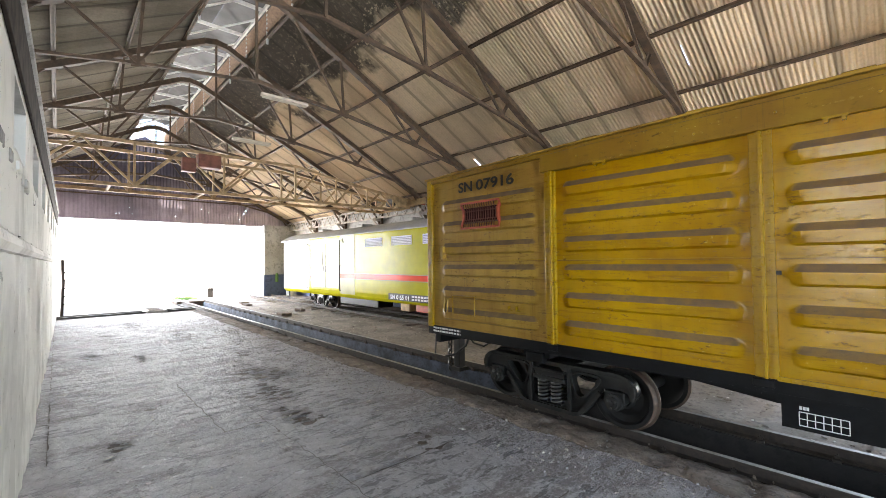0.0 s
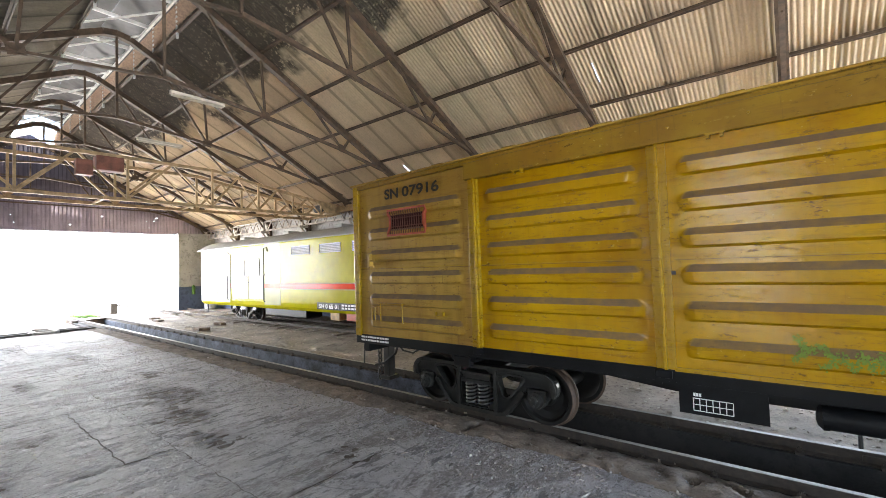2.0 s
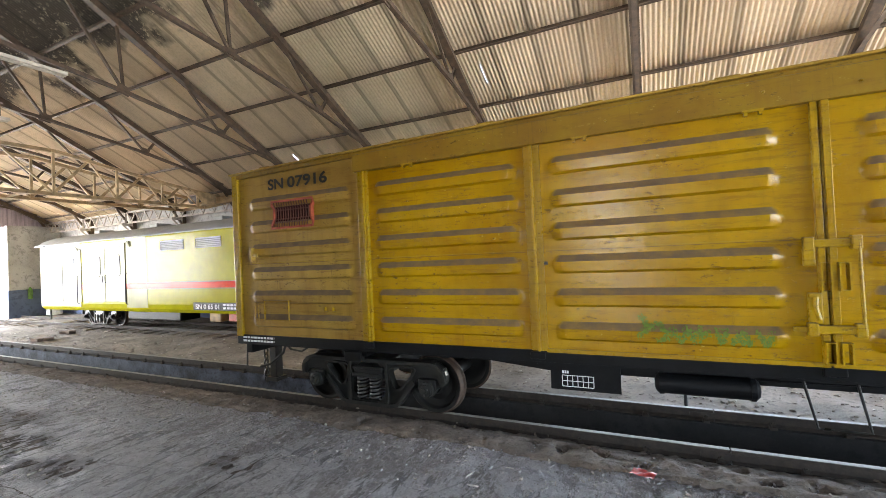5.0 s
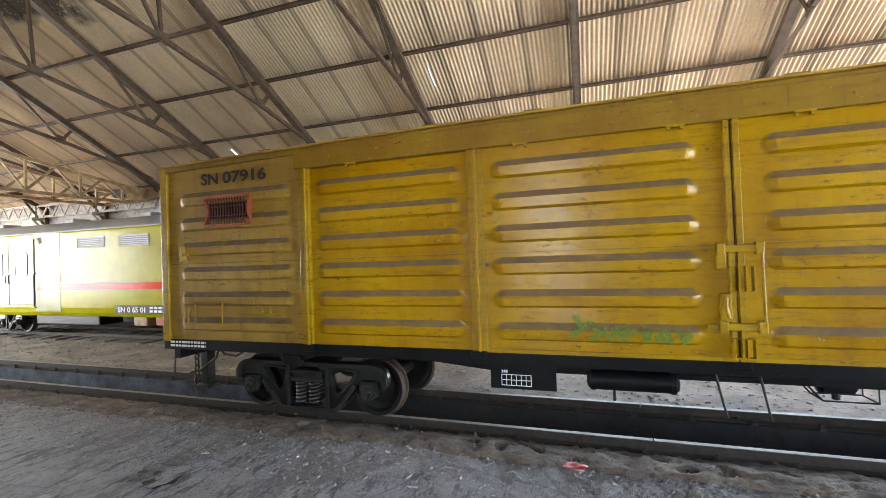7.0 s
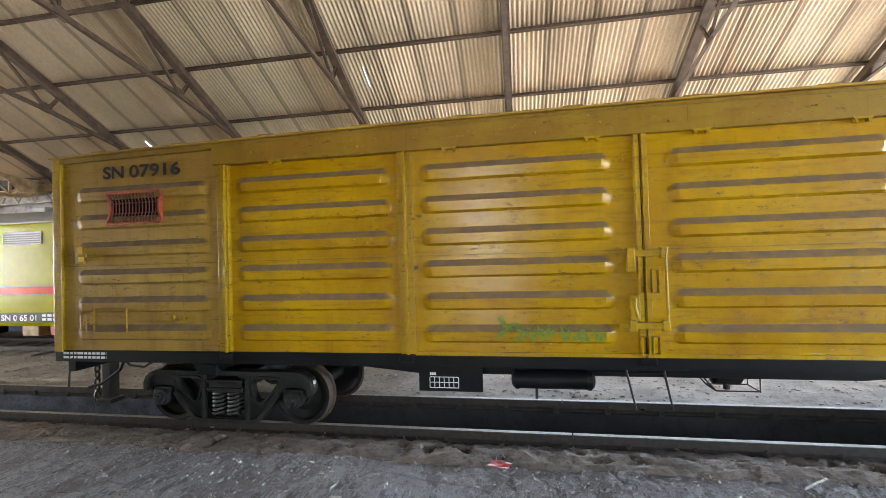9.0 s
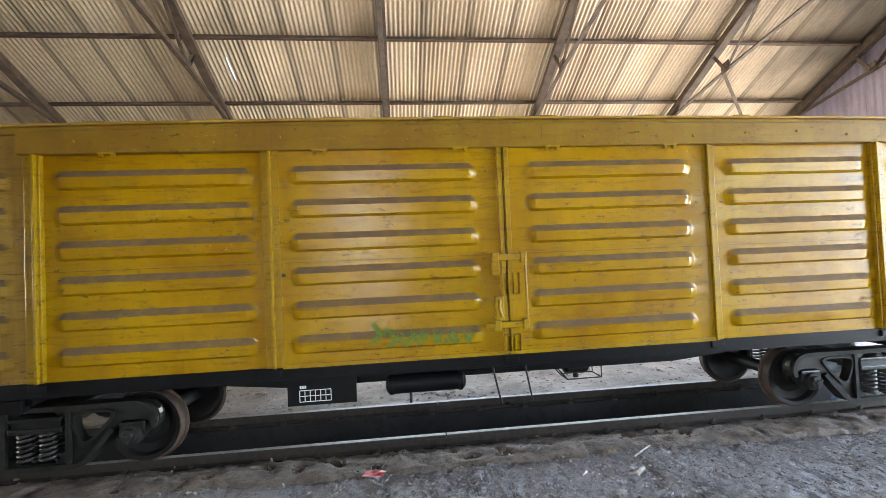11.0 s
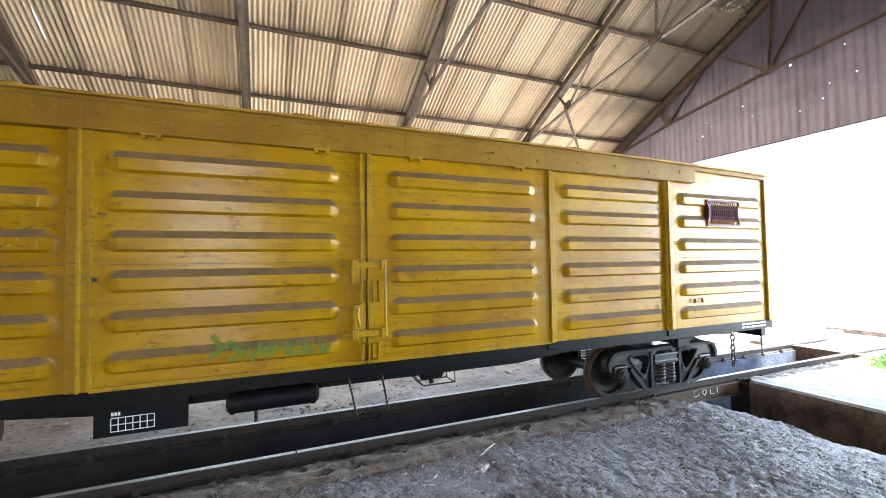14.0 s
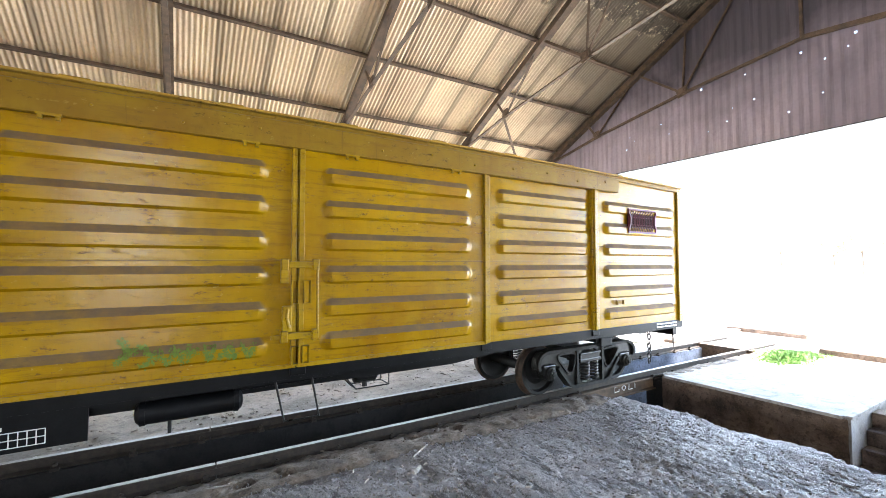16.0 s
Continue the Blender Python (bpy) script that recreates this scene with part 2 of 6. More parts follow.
MAROON = plain("maroon_oxide_paint", (0.13, 0.018, 0.03), 0.6, 0.0, 0.3, 10)
LETTER = plain("dark_stencil_paint", (0.013, 0.010, 0.005), 0.85, 0.0, 0.3, 25)
WHITE_INK = plain("white_stencil_paint", (0.75, 0.75, 0.74), 0.6, 0.0, 0.1, 30)
GREEN_INK = plain("green_spray_paint", (0.13, 0.20, 0.010), 0.6, 0.0, 0.3, 30)
LIME = plain("lime_yellow_gloss_paint", (0.42, 0.395, 0.004), 0.2, 0.0, 0.12, 2, 0.2, spec=0.06)
# Cream of the doors, also laid on the coach bays as reflected daylight.
CREAM = plain("cream_door_and_reflection_tone", (0.38, 0.375, 0.17), 0.2, 0.0, 0.08, 2, 0.2, spec=0.06)
ORANGE = plain("orange_stripe_paint", (0.70, 0.07, 0.015), 0.15, 0.0, 0.1, 4, 0.1, spec=0.05)
COACH_ROOF = plain("grey_coach_roof_paint", (0.36, 0.36, 0.34), 0.6, 0.0, 0.15, 3)
STEEL = plain("brown_rusty_steelwork", (0.092, 0.058, 0.034), 0.75, 0.0, 0.4, 7)
STEEL_DARK = plain("sooty_steelwork", (0.05, 0.043, 0.038), 0.8, 0.0, 0.4, 7)
CRANE = plain("faded_ochre_crane_paint", (0.42, 0.29, 0.15), 0.7, 0.0, 0.35, 5)
GIRDER = plain("pale_dusty_girder_paint", (0.42, 0.37, 0.32), 0.75, 0.0, 0.25, 6)
RAIL_TOP = plain("dusty_rail_steel", (0.27, 0.25, 0.225), 0.5, 0.0, 0.3, 14, spec=0.3)
RAIL_SIDE = plain("rusty_rail_web", (0.036, 0.026, 0.020), 0.85, 0.0, 0.4, 14)
LAMP_WHITE = plain("dusty_lamp_housing", (0.6, 0.54, 0.44), 0.5, 0.0, 0.15, 8)
WOOD = plain("weathered_louvre_wood", (0.30, 0.20, 0.13), 0.8, 0.0, 0.3, 12)
VENT_WHITE = plain("chalky_white_vent_paint", (0.62, 0.62, 0.6), 0.7, 0.0, 0.2, 6)


def concrete(name, base, dark, scale=1.0, bump=0.6, litter=0.0):
    m = Mat(name, 0.85)
    big = m.noise(0.55 * scale, 5, 0.6)
    mid = m.noise(4 * scale, 6, 0.65)
    fine = m.noise(45, 4, 0.7)
    col = m.mix(m.ramp(big, (0.36, 0.0), (0.62, 1.0)), dark, base)
    col = m.mix(m.math("MULTIPLY", m.ramp(mid, (0.52, 0.0), (0.62, 1.0)), 0.55), col, tuple(c * 0.45 for c in dark))
    col = m.mix(m.math("MULTIPLY", m.ramp(fine, (0.5, 0.0), (0.8, 1.0)), 0.4), col, tuple(min(1, c * 1.6) for c in base))
    if litter:
        v = m.node("ShaderNodeTexVoronoi", Vector=m.coord, Scale=26.0)
        spots = m.math("MULTIPLY", m.ramp(v.outputs["Distance"], (0.10, 1.0), (0.16, 0.0)), m.ramp(m.noise(1.4, 3), (0.5, 0.0), (0.62, litter)))
        col = m.mix(spots, col, (0.5, 0.46, 0.42))
    return m.done(col, None, m.math("ADD", mid, m.math("MULTIPLY", fine, 0.4)), 0.02, bump)


def worn_floor(name, base, dark):
    """Dusty concrete, flaked and spalled in long dark patches, with pale scuffs and hairline cracks."""
    m = Mat(name, 0.7, 0.0, 0.5)
    big = m.noise(0.5, 4, 0.6)
    flake = m.noise(4.2, 9, 0.74, m.scaled(1.7, 0.5, 1))
    patch = m.noise(0.8, 9, 0.78, m.scaled(1.4, 0.7, 1))
    mid = m.noise(7, 6, 0.7)
    fine = m.noise(60, 4, 0.75)
    col = m.mix(m.ramp(big, (0.36, 0.0), (0.64, 1.0)), dark, base)
    col = m.mix(m.math("MULTIPLY", m.ramp(mid, (0.45, 0.0), (0.7, 1.0)), 0.5), col, tuple(c * 0.75 for c in dark))
    spall = m.math("MULTIPLY", m.ramp(flake, (0.52, 0.0), (0.555, 1.0)), m.ramp(big, (0.3, 0.45), (0.6, 1.0)))
    col = m.mix(m.math("MULTIPLY", spall, 0.9), col, tuple(c * 0.27 for c in dark))
    # trodden oily dirt in ragged patches, and brown dust drifted beside the rail
    dirt = m.ramp(patch, (0.515, 0.0), (0.56, 1.0))
    col = m.mix(m.math("MULTIPLY", dirt, 0.7), col, (0.12, 0.097, 0.09))
    drift = m.ramp(m.math("ADD", m.axis("Y"), m.math("MULTIPLY", patch, 1.6)), (0.0, 0.0), (0.75, 1.0))
    col = m.mix(m.math("MULTIPLY", drift, 0.55), col, (0.32, 0.268, 0.235))
    col = m.mix(m.math("MULTIPLY", m.ramp(flake, (0.50, 0.0), (0.545, 1.0), (0.57, 0.0)), 0.45), col, tuple(min(1, c * 1.35) for c in base))
    v = m.node("ShaderNodeTexVoronoi", Vector=m.scaled(1, 1, 0.02), Scale=0.8)
    v.feature = "DISTANCE_TO_EDGE"
    crack = m.ramp(m.math("ADD", v.outputs["Distance"], m.math("MULTIPLY", m.noise(9, 3), 0.02)), (0.008, 1.0), (0.022, 0.0))
    col = m.mix(m.math("MULTIPLY", crack, 0.6), col, tuple(c * 0.3 for c in dark))
    col = m.mix(m.math("MULTIPLY", m.ramp(fine, (0.55, 0.0), (0.72, 1.0)), 0.4), col, tuple(min(1, c * 1.7) for c in base))
    col = m.mix(m.math("MULTIPLY", m.ramp(fine, (0.3, 1.0), (0.42, 0.0)), 0.45), col, tuple(c * 0.4 for c in dark))
    clod = m.noise(16, 8, 0.8)
    h = m.math("SUBTRACT", m.math("ADD", m.math("MULTIPLY", clod, 1.3), m.math("MULTIPLY", fine, 0.4)), m.math("MULTIPLY", spall, 0.7))
    col = m.mix(m.math("MULTIPLY", m.ramp(clod, (0.36, 1.0), (0.46, 0.0)), 0.85), col, tuple(c * 0.4 for c in dark))
    col = m.mix(m.math("MULTIPLY", m.ramp(clod, (0.56, 0.0), (0.66, 1.0)), 0.45), col, tuple(min(1, c * 1.35) for c in base))
    return m.done(col, None, h, 0.06, 1.0)


FLOOR = worn_floor("worn_concrete_floor", (0.53, 0.506, 0.54), (0.355, 0.336, 0.355))
DIRT = concrete("dark_trodden_dirt", (0.17, 0.142, 0.132), (0.085, 0.069, 0.063), 9.0, 0.9, 0.7)
SLAB = concrete("smooth_grey_slab", (0.33, 0.325, 0.34), (0.25, 0.245, 0.25), 1.6, 0.4)
GRAVEL = concrete("dusty_gravel_floor", (0.29, 0.245, 0.21), (0.15, 0.125, 0.105), 2.5, 0.9, 0.5)
OUTSIDE = concrete("bright_yard_concrete", (0.50, 0.47, 0.44), (0.36, 0.34, 0.31), 1.0, 0.5, 0.5)
# Near-black concrete: oil, with the shade under the wagon put into the colour.
PIT_DARK = concrete("oily_shaded_pit_concrete", (0.022, 0.019, 0.018), (0.007, 0.006, 0.006), 2.0, 0.6)
PIT_WALL = concrete("rough_pit_masonry", (0.19, 0.135, 0.105), (0.06, 0.042, 0.034), 5.0, 0.9)
PIT_BLUE = concrete("blue_painted_pit_wall", (0.080, 0.098, 0.145), (0.020, 0.024, 0.038), 4.5, 0.6)


def limewash(name, base, stain):
    """Flaking limewash with rain streaks and grey damp."""
    m = Mat(name, 0.85)
    run = m.noise(1.0, 6, 0.7, m.scaled(1.1, 1.1, 0.4))
    damp = m.noise(0.8, 5)
    fine = m.noise(25, 5, 0.7)
    col = m.mix(m.ramp(run, (0.5, 0.0), (0.68, 1.0)), base, stain)
    col = m.mix(m.math("MULTIPLY", m.ramp(damp, (0.48, 0.0), (0.62, 1.0)), 0.55), col, tuple(c * 0.8 for c in stain))
    chip = m.ramp(m.noise(5, 7, 0.75), (0.62, 0.0), (0.65, 1.0))
    col = m.mix(m.math("MULTIPLY", chip, 0.7), col, (0.20, 0.18, 0.15))
    return m.done(col, None, m.math("ADD", fine, m.math("MULTIPLY", chip, -0.8)), 0.006, 0.5)


WALL = limewash("stained_lime_plaster", (0.80, 0.79, 0.75), (0.50, 0.49, 0.45))
WALL_DARK = concrete("grimy_wall_render", (0.43, 0.415, 0.40), (0.27, 0.255, 0.24), 1.4, 0.4)
WALL_BLUE = concrete("blue_painted_dado", (0.10, 0.13, 0.22), (0.07, 0.09, 0.15), 1.4, 0.3)


def corrugated(name, base, dark, soot, smoke=False):
    """Asbestos-cement or steel roof sheet, seen from below: sheets, laps and rain stains."""
    m = Mat(name, 0.8)
    stain = m.noise(0.5, 5, 0.6, m.scaled(1.6, 0.5, 0.5))
    fine = m.noise(18, 4)
    col = m.mix(m.ramp(stain, (0.38, 0.0), (0.68, 1.0)), base, dark)
    col = m.mix(m.math("MULTIPLY", m.ramp(fine, (0.45, 0.0), (0.75, 1.0)), 0.3), col, tuple(c * 0.6 for c in dark))
    # darker laps where the sheets overlap, and the odd darker sheet
    u = m.math("MULTIPLY", m.axis("X"), 1 / 0.835)
    lap = m.ramp(m.math("FRACT", m.math("ADD", u, m.math("MULTIPLY", m.noise(0.7, 2), 0.12))), (0.0, 1.0), (0.1, 0.75), (0.17, 0.0), (0.96, 0.0), (1.0, 1.0))
    cell = m.node("ShaderNodeTexWhiteNoise", Vector=m.node("ShaderNodeCombineXYZ", X=m.math("FLOOR", u), Y=m.math("FLOOR", m.math("MULTIPLY", m.axis("Y"), 0.76))).outputs[0]).outputs["Value"]
    col = m.mix(m.math("MULTIPLY", lap, 0.8), col, tuple(c * 0.5 for c in dark))
    col = m.mix(m.math("MULTIPLY", m.ramp(cell, (0.55, 0.0), (1.0, 1.0)), 0.35), col, tuple(c * 0.7 for c in dark))
    if soot:
        # old smoke black towards the ridge, with pale flakes
        s = m.math("ADD", m.math("MULTIPLY", m.noise(0.55, 4), 1.9), m.math("MULTIPLY", m.axis("Y"), -0.55))
        s = m.math("ADD", s, 0.66)
        ridge = m.ramp(s, (0.60, 0.0), (0.76, 1.0))
        # and over the east doorway, where engines stood
        e = m.math("ADD", m.math("MULTIPLY", m.axis("X"), 0.22), m.math("MULTIPLY", m.axis("Y"), -0.26))
        e = m.math("ADD", e, m.math("MULTIPLY", m.noise(0.6, 4), 1.2))
        black = m.math("MAXIMUM", ridge, m.math("MULTIPLY", m.ramp(m.math("MULTIPLY", e, 0.25), (0.55, 0.0), (0.71, 1.0)), 0.85))
        flake = m.ramp(m.noise(9, 6, 0.75), (0.55, 0.0), (0.62, 1.0))
        bare = m.math("MULTIPLY", m.math("MULTIPLY", flake, ridge), m.ramp(s, (0.72, 0.9), (1.0, 0.22)))
        col = m.mix(m.math("MULTIPLY", black, 0.88), col, m.mix(bare, (0.026, 0.022, 0.019), base))
    if smoke:
        # smoke stain high in the gable, with rain runs below the sheet joints
        s = m.math("ADD", m.math("MULTIPLY", m.axis("Z"), 0.3), m.math("MULTIPLY", m.noise(0.5, 5, 0.65), 1.5))
        col = m.mix(m.math("MULTIPLY", m.ramp(m.math("MULTIPLY", s, 0.25), (0.53, 0.0), (0.68, 1.0)), 0.85), col, (0.04, 0.034, 0.042))
        run = m.noise(1.0, 5, 0.7, m.scaled(7, 7, 0.5))
        col = m.mix(m.math("MULTIPLY", m.ramp(run, (0.5, 0.0), (0.66, 1.0)), 0.5), col, tuple(c * 0.4 for c in dark))
    return m.done(col, None, fine, 0.004, 0.3)


ROOF = corrugated("weathered_roof_sheet", (0.80, 0.64, 0.44), (0.55, 0.42, 0.275), True)
# South slope: the same sheet pattern in a darker tone.
ROOF_SOUTH = corrugated("darker_roof_sheet", (0.40, 0.35, 0.27), (0.19, 0.165, 0.125), False)
GABLE = corrugated("dull_gable_sheet", (0.56, 0.46, 0.53), (0.31, 0.255, 0.30), False, True)
GRASS = plain("bright_weed_leaves", (0.085, 0.18, 0.025), 0.6, 0.0, 0.4, 8)
LEAVES = plain("tree_leaves", (0.09, 0.16, 0.04), 0.6, 0.0, 0.4, 3)
BARK = plain("tree_bark", (0.16, 0.12, 0.09), 0.9, 0.0, 0.3, 12)
GLASS_DARK = plain("dark_window_glass", (0.04, 0.05, 0.055), 0.15, 0.0, 0.1, 2, 0.0, spec=0.3)
HOIST = plain("dull_red_hoist_paint", (0.20, 0.075, 0.05), 0.7, 0.0, 0.3, 6)


def skylight_sheet():
    """Dirty translucent roof sheet."""
    m = Mat("dirty_translucent_sheet", 0.6)
    col = m.mix(m.ramp(m.noise(1.3, 5), (0.4, 0.0), (0.6, 1.0)), (0.09, 0.085, 0.085), (0.035, 0.033, 0.03))
    tr = m.node("ShaderNodeBsdfTranslucent", Color=col)
    mx = m.t.nodes.new("ShaderNodeMixShader")
    mx.inputs[0].default_value = 0.025
    m.t.links.new(m.b.outputs[0], mx.inputs[1]), m.t.links.new(tr.outputs[0], mx.inputs[2])
    m.t.links.new(mx.outputs[0], m.t.nodes["Material Output"].inputs["Surface"])
    return m.done(col)


CAP_GREY = skylight_sheet()
BENCH = concrete("brown_benching", (0.235, 0.188, 0.152), (0.10, 0.078, 0.062), 6.0, 0.9)
RUBBER = plain("black_rubber_seal", (0.015, 0.015, 0.015), 0.6, 0.0, 0.2, 10)
RED_WRAP = plain("red_crisp_wrapper", (0.55, 0.05, 0.04), 0.35, 0.0, 0.3, 30)

# ---- the shed: an open-ended railway shed, ridge along x ----
EAST, WEST, NORTH, SOUTH = 15.05, -21.64, 7.0, -8.8
RIDGE_Y, SLOPE, ROOF_C = -0.9, 0.52, 8.03
TRUSS_X = [5.08 + 3.34 * k for k in range(-8, 4)]
PURLIN_Y = [6.45, 5.13, 3.8, 2.53, 1.2, -0.05]
FLOOR_Z = -0.04


def roof_z(y):
    return ROOF_C - SLOPE * y if y > RIDGE_Y else ROOF_C - SLOPE * (2 * RIDGE_Y - y)


def mesh_thing(name, me, material, label, category="", kind="structure", smooth=False, parent=None):
    me.materials.append(material)
    if smooth:
        for p in me.polygons:
            p.use_smooth = True
    ob = new(name, me)
    if parent is not None:
        ob.parent = parent
    return tagged(ob, label, category, "", kind)


def drop_faces(me, test):
    bm = bmesh.new()
    bm.from_mesh(me)
    bad = [f for f in bm.faces if test(f.calc_center_median())]
    bmesh.ops.delete(bm, geom=bad, context="FACES")
    bm.to_mesh(me)
    bm.free()


def steps(a, b, d):
    n = max(1, round(abs(b - a) / d))
    return [a + (b - a) * i / n for i in range(n + 1)]


# ground sheet out to the horizon, left open where the shed's floors and pits lie
def build_ground():
    xs = [-4000, -300, -100, -60, -40, -30, WEST + 0.01, -10, 0, 10.7, 12.27, 13.9, EAST, 16.2, 17, 20, 30, 60, 100, 300, 4000]
    ys = [-4000, -300, -100, -40, -20, SOUTH, -4, -2.05, 0.42, 0.66, 1.54, 1.72, NORTH, 20, 40, 100, 300, 4000]
    me = sheet("ground", xs, ys, lambda x, y: (x, y, -0.06 if abs(x) < 50 and abs(y) < 50 else -0.1))
    drop_faces(me, lambda c: (WEST < c.x < EAST and SOUTH < c.y < NORTH) or (EAST < c.x < 16.2 and 0.42 < c.y < 1.72))
    return mesh_thing("ground", me, OUTSIDE, "bright dusty yard ground around the shed", "ground")


build_ground()


def floor_rise(x, y, amp):
    return noise.fractal((x * 0.7, y * 0.7, 0.3), 0.9, 2.1, 3) * amp + noise.fractal((x * 3.1, y * 3.1, 4.0), 0.8, 2.0, 4) * amp * 0.8


def rough_floor(name, x0, x1, y0, y1, z, amp, material, label, step=0.12, holes=()):
    def f(x, y):
        if x > 10.2 and name == "floor_south":
            x += (x - 10.2) / 0.58 * (0.12 * noise.noise((y * 1.7, 3.1, 0)) + 0.07 * noise.noise((y * 5, 1.0, 0)) - (0.24 if y > -0.2 else 0))
        n = floor_rise(x, y, amp)
        if name == "floor_south" and x < 6.1 and -4.2 < y < -1.0:
            n = n * 0.5 - 0.02
        return (x, y, z + n)
    me = sheet(name, steps(x0, x1, step), steps(y0, y1, step), f)
    if holes:
        drop_faces(me, lambda c: any(a < c.x < b and p < c.y < q for a, b, p, q in holes))
    return mesh_thing(name, me, material, label, "floor", smooth=True)


def stones(x, y):
    """Height of stones bedded in the broken floor, with gaps between them."""
    d = noise.voronoi((x * 10.0 + 0.4 * noise.noise((x * 9, y * 9, 0)), y * 6.0, 0.0))[0]
    e = noise.voronoi((x * 24.0, y * 15.0, 5.0))[0]
    keep = 0.5 + 0.5 * noise.noise((x * 0.9, y * 0.9, 8.0))
    return keep * (0.036 * min(1.0, (d[1] - d[0]) * 3.0) + 0.017 * min(1.0, (e[1] - e[0]) * 3.0) - 0.028)


def broken_floor():
    """The east part of the south floor, worn down to its bedded stones."""
    def f(x, y):
        if x > 10.2:
            x += (x - 10.2) / 0.58 * (0.12 * noise.noise((y * 1.7, 3.1, 0)) + 0.07 * noise.noise((y * 5, 1.0, 0)) + 0.04 * noise.noise((y * 13, 2.0, 0)))
        s = min(1.0, max(0.0, (x - 4.0) / 1.5))
        return (x, y, FLOOR_Z - 0.015 + floor_rise(x, y, 0.016) + stones(x, y) * s)
    me = sheet("floor_broken", steps(3.9, 10.90, 0.027), steps(-4.0, 0.02, 0.027), f)
    return mesh_thing("floor_broken", me, FLOOR, "broken grey concrete floor worn down to its stones", "floor", smooth=True)


rough_floor("floor_south", WEST, 10.78, SOUTH, 0.02, FLOOR_Z - 0.015, 0.016, FLOOR, "worn grey concrete floor with litter and damp stains", 0.11, [(4.0, 11.5, -3.9, 0.1)])
broken_floor()
rough_floor("floor_north", WEST, EAST, 1.72, NORTH, FLOOR_Z - 0.055, 0.03, GRAVEL, "dusty gravel floor between the tracks", 0.14)
rough_floor("floor_east", 12.45, EAST, -2.05, 0.36, FLOOR_Z, 0.008, SLAB, "worn concrete slab beside the cross pit", 0.12)
rough_floor("floor_south_east", 13.9, EAST, SOUTH, -2.05, FLOOR_Z, 0.008, FLOOR, "concrete floor beyond the pit steps", 0.25)


# inspection pit between the rails and cross pit to the east
def build_pits():
    # Between the blue ends the wall is darkened for the wagon's shade.
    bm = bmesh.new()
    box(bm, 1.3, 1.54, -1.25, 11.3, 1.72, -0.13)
    solid("pit_wall_north_oily_shaded", bm, PIT_DARK, "oily stretch of the inspection pit wall, blackened as shade under the wagon", "pit wall", kind="structure")
    bm = bmesh.new()
    box(bm, WEST + 1.2, 1.54, -1.25, 1.3, 1.72, -0.13)
    box(bm, 11.3, 1.54, -1.25, 16.2, 1.72, -0.13)
    solid("pit_wall_north", bm, PIT_BLUE, "blue painted concrete wall of the inspection pit", "pit wall", kind="structure")
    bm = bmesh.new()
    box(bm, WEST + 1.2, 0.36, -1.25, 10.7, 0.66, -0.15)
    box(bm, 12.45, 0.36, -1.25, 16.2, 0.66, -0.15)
    solid("pit_wall_south", bm, PIT_DARK, "oily concrete wall of the inspection pit, coloured dark for shade", "pit wall", kind="structure")
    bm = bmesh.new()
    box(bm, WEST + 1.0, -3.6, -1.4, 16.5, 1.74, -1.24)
    solid("pit_floor", bm, PIT_DARK, "oily floor of the inspection pit, coloured black for shade", "floor", kind="structure")
    bm = bmesh.new()
    box(bm, 16.0, 0.42, -1.25, 16.25, 1.72, -0.03)
    box(bm, WEST, 0.36, -1.25, WEST + 1.2, 1.72, -0.05)
    solid("pit_end_wall", bm, PIT_WALL, "concrete end walls of the inspection pit", "pit wall", kind="structure")
    bm = bmesh.new()
    box(bm, 12.45, -2.03, -1.25, 12.68, 0.36, -0.06)
    solid("cross_pit_wall_east", bm, PIT_WALL, "rough brown masonry wall of the cross pit", "pit wall", kind="structure")
    bm = bmesh.new()
    box(bm, 10.4, -8.0, -1.25, 10.72, 0.36, -0.085)
    solid("cross_pit_wall_west", bm, PIT_WALL, "broken masonry edge of the cross pit", "pit wall", kind="structure")


build_pits()


# ---- tracks ----
def rail_profile(y, head=0.068, foot=0.11, h=0.125):
    c = y
    return [(c - foot / 2, -h), (c + foot / 2, -h), (c + foot / 2, -h + 0.012), (c + 0.009, -h + 0.03), (c + 0.009, -0.036), (c + head / 2, -0.028),
            (c + head / 2, -0.006), (c + head / 2 - 0.008, 0.0), (c - head / 2 + 0.008, 0.0), (c - head / 2, -0.006), (c - head / 2, -0.028), (c - 0.009, -0.036),
            (c - 0.009, -h + 0.03), (c - foot / 2, -h + 0.012)]


def build_rail(y, x0, x1, label):
    root = thing("rail", (x0 + x1) / 2, y, -0.125, label, "rail", "running rails")
    bm = bmesh.new()
    extrude_poly(bm, rail_profile(y), "x", x0, x1)
    part("rail_web", bm, RAIL_SIDE, root)
    bm = bmesh.new()
    extrude_poly(bm, [(y - 0.03, -0.0005), (y + 0.03, -0.0005), (y + 0.028, 0.0015), (y - 0.028, 0.0015)], "x", x0, x1)
    part("running_surface", bm, RAIL_TOP, root, "dusty pale running surface")
    return root


TRACK1 = (0.585, 1.63)
TRACK2 = (4.42, 5.46)
for y in TRACK1:
    build_rail(y, -70, 5.66, "rusty rail along the inspection pit")
    build_rail(y, 5.672, 17.4, "rusty rail along the inspection pit")
for y in TRACK2:
    build_rail(y, -70, 16.0, "dusty rail under the lime coach")

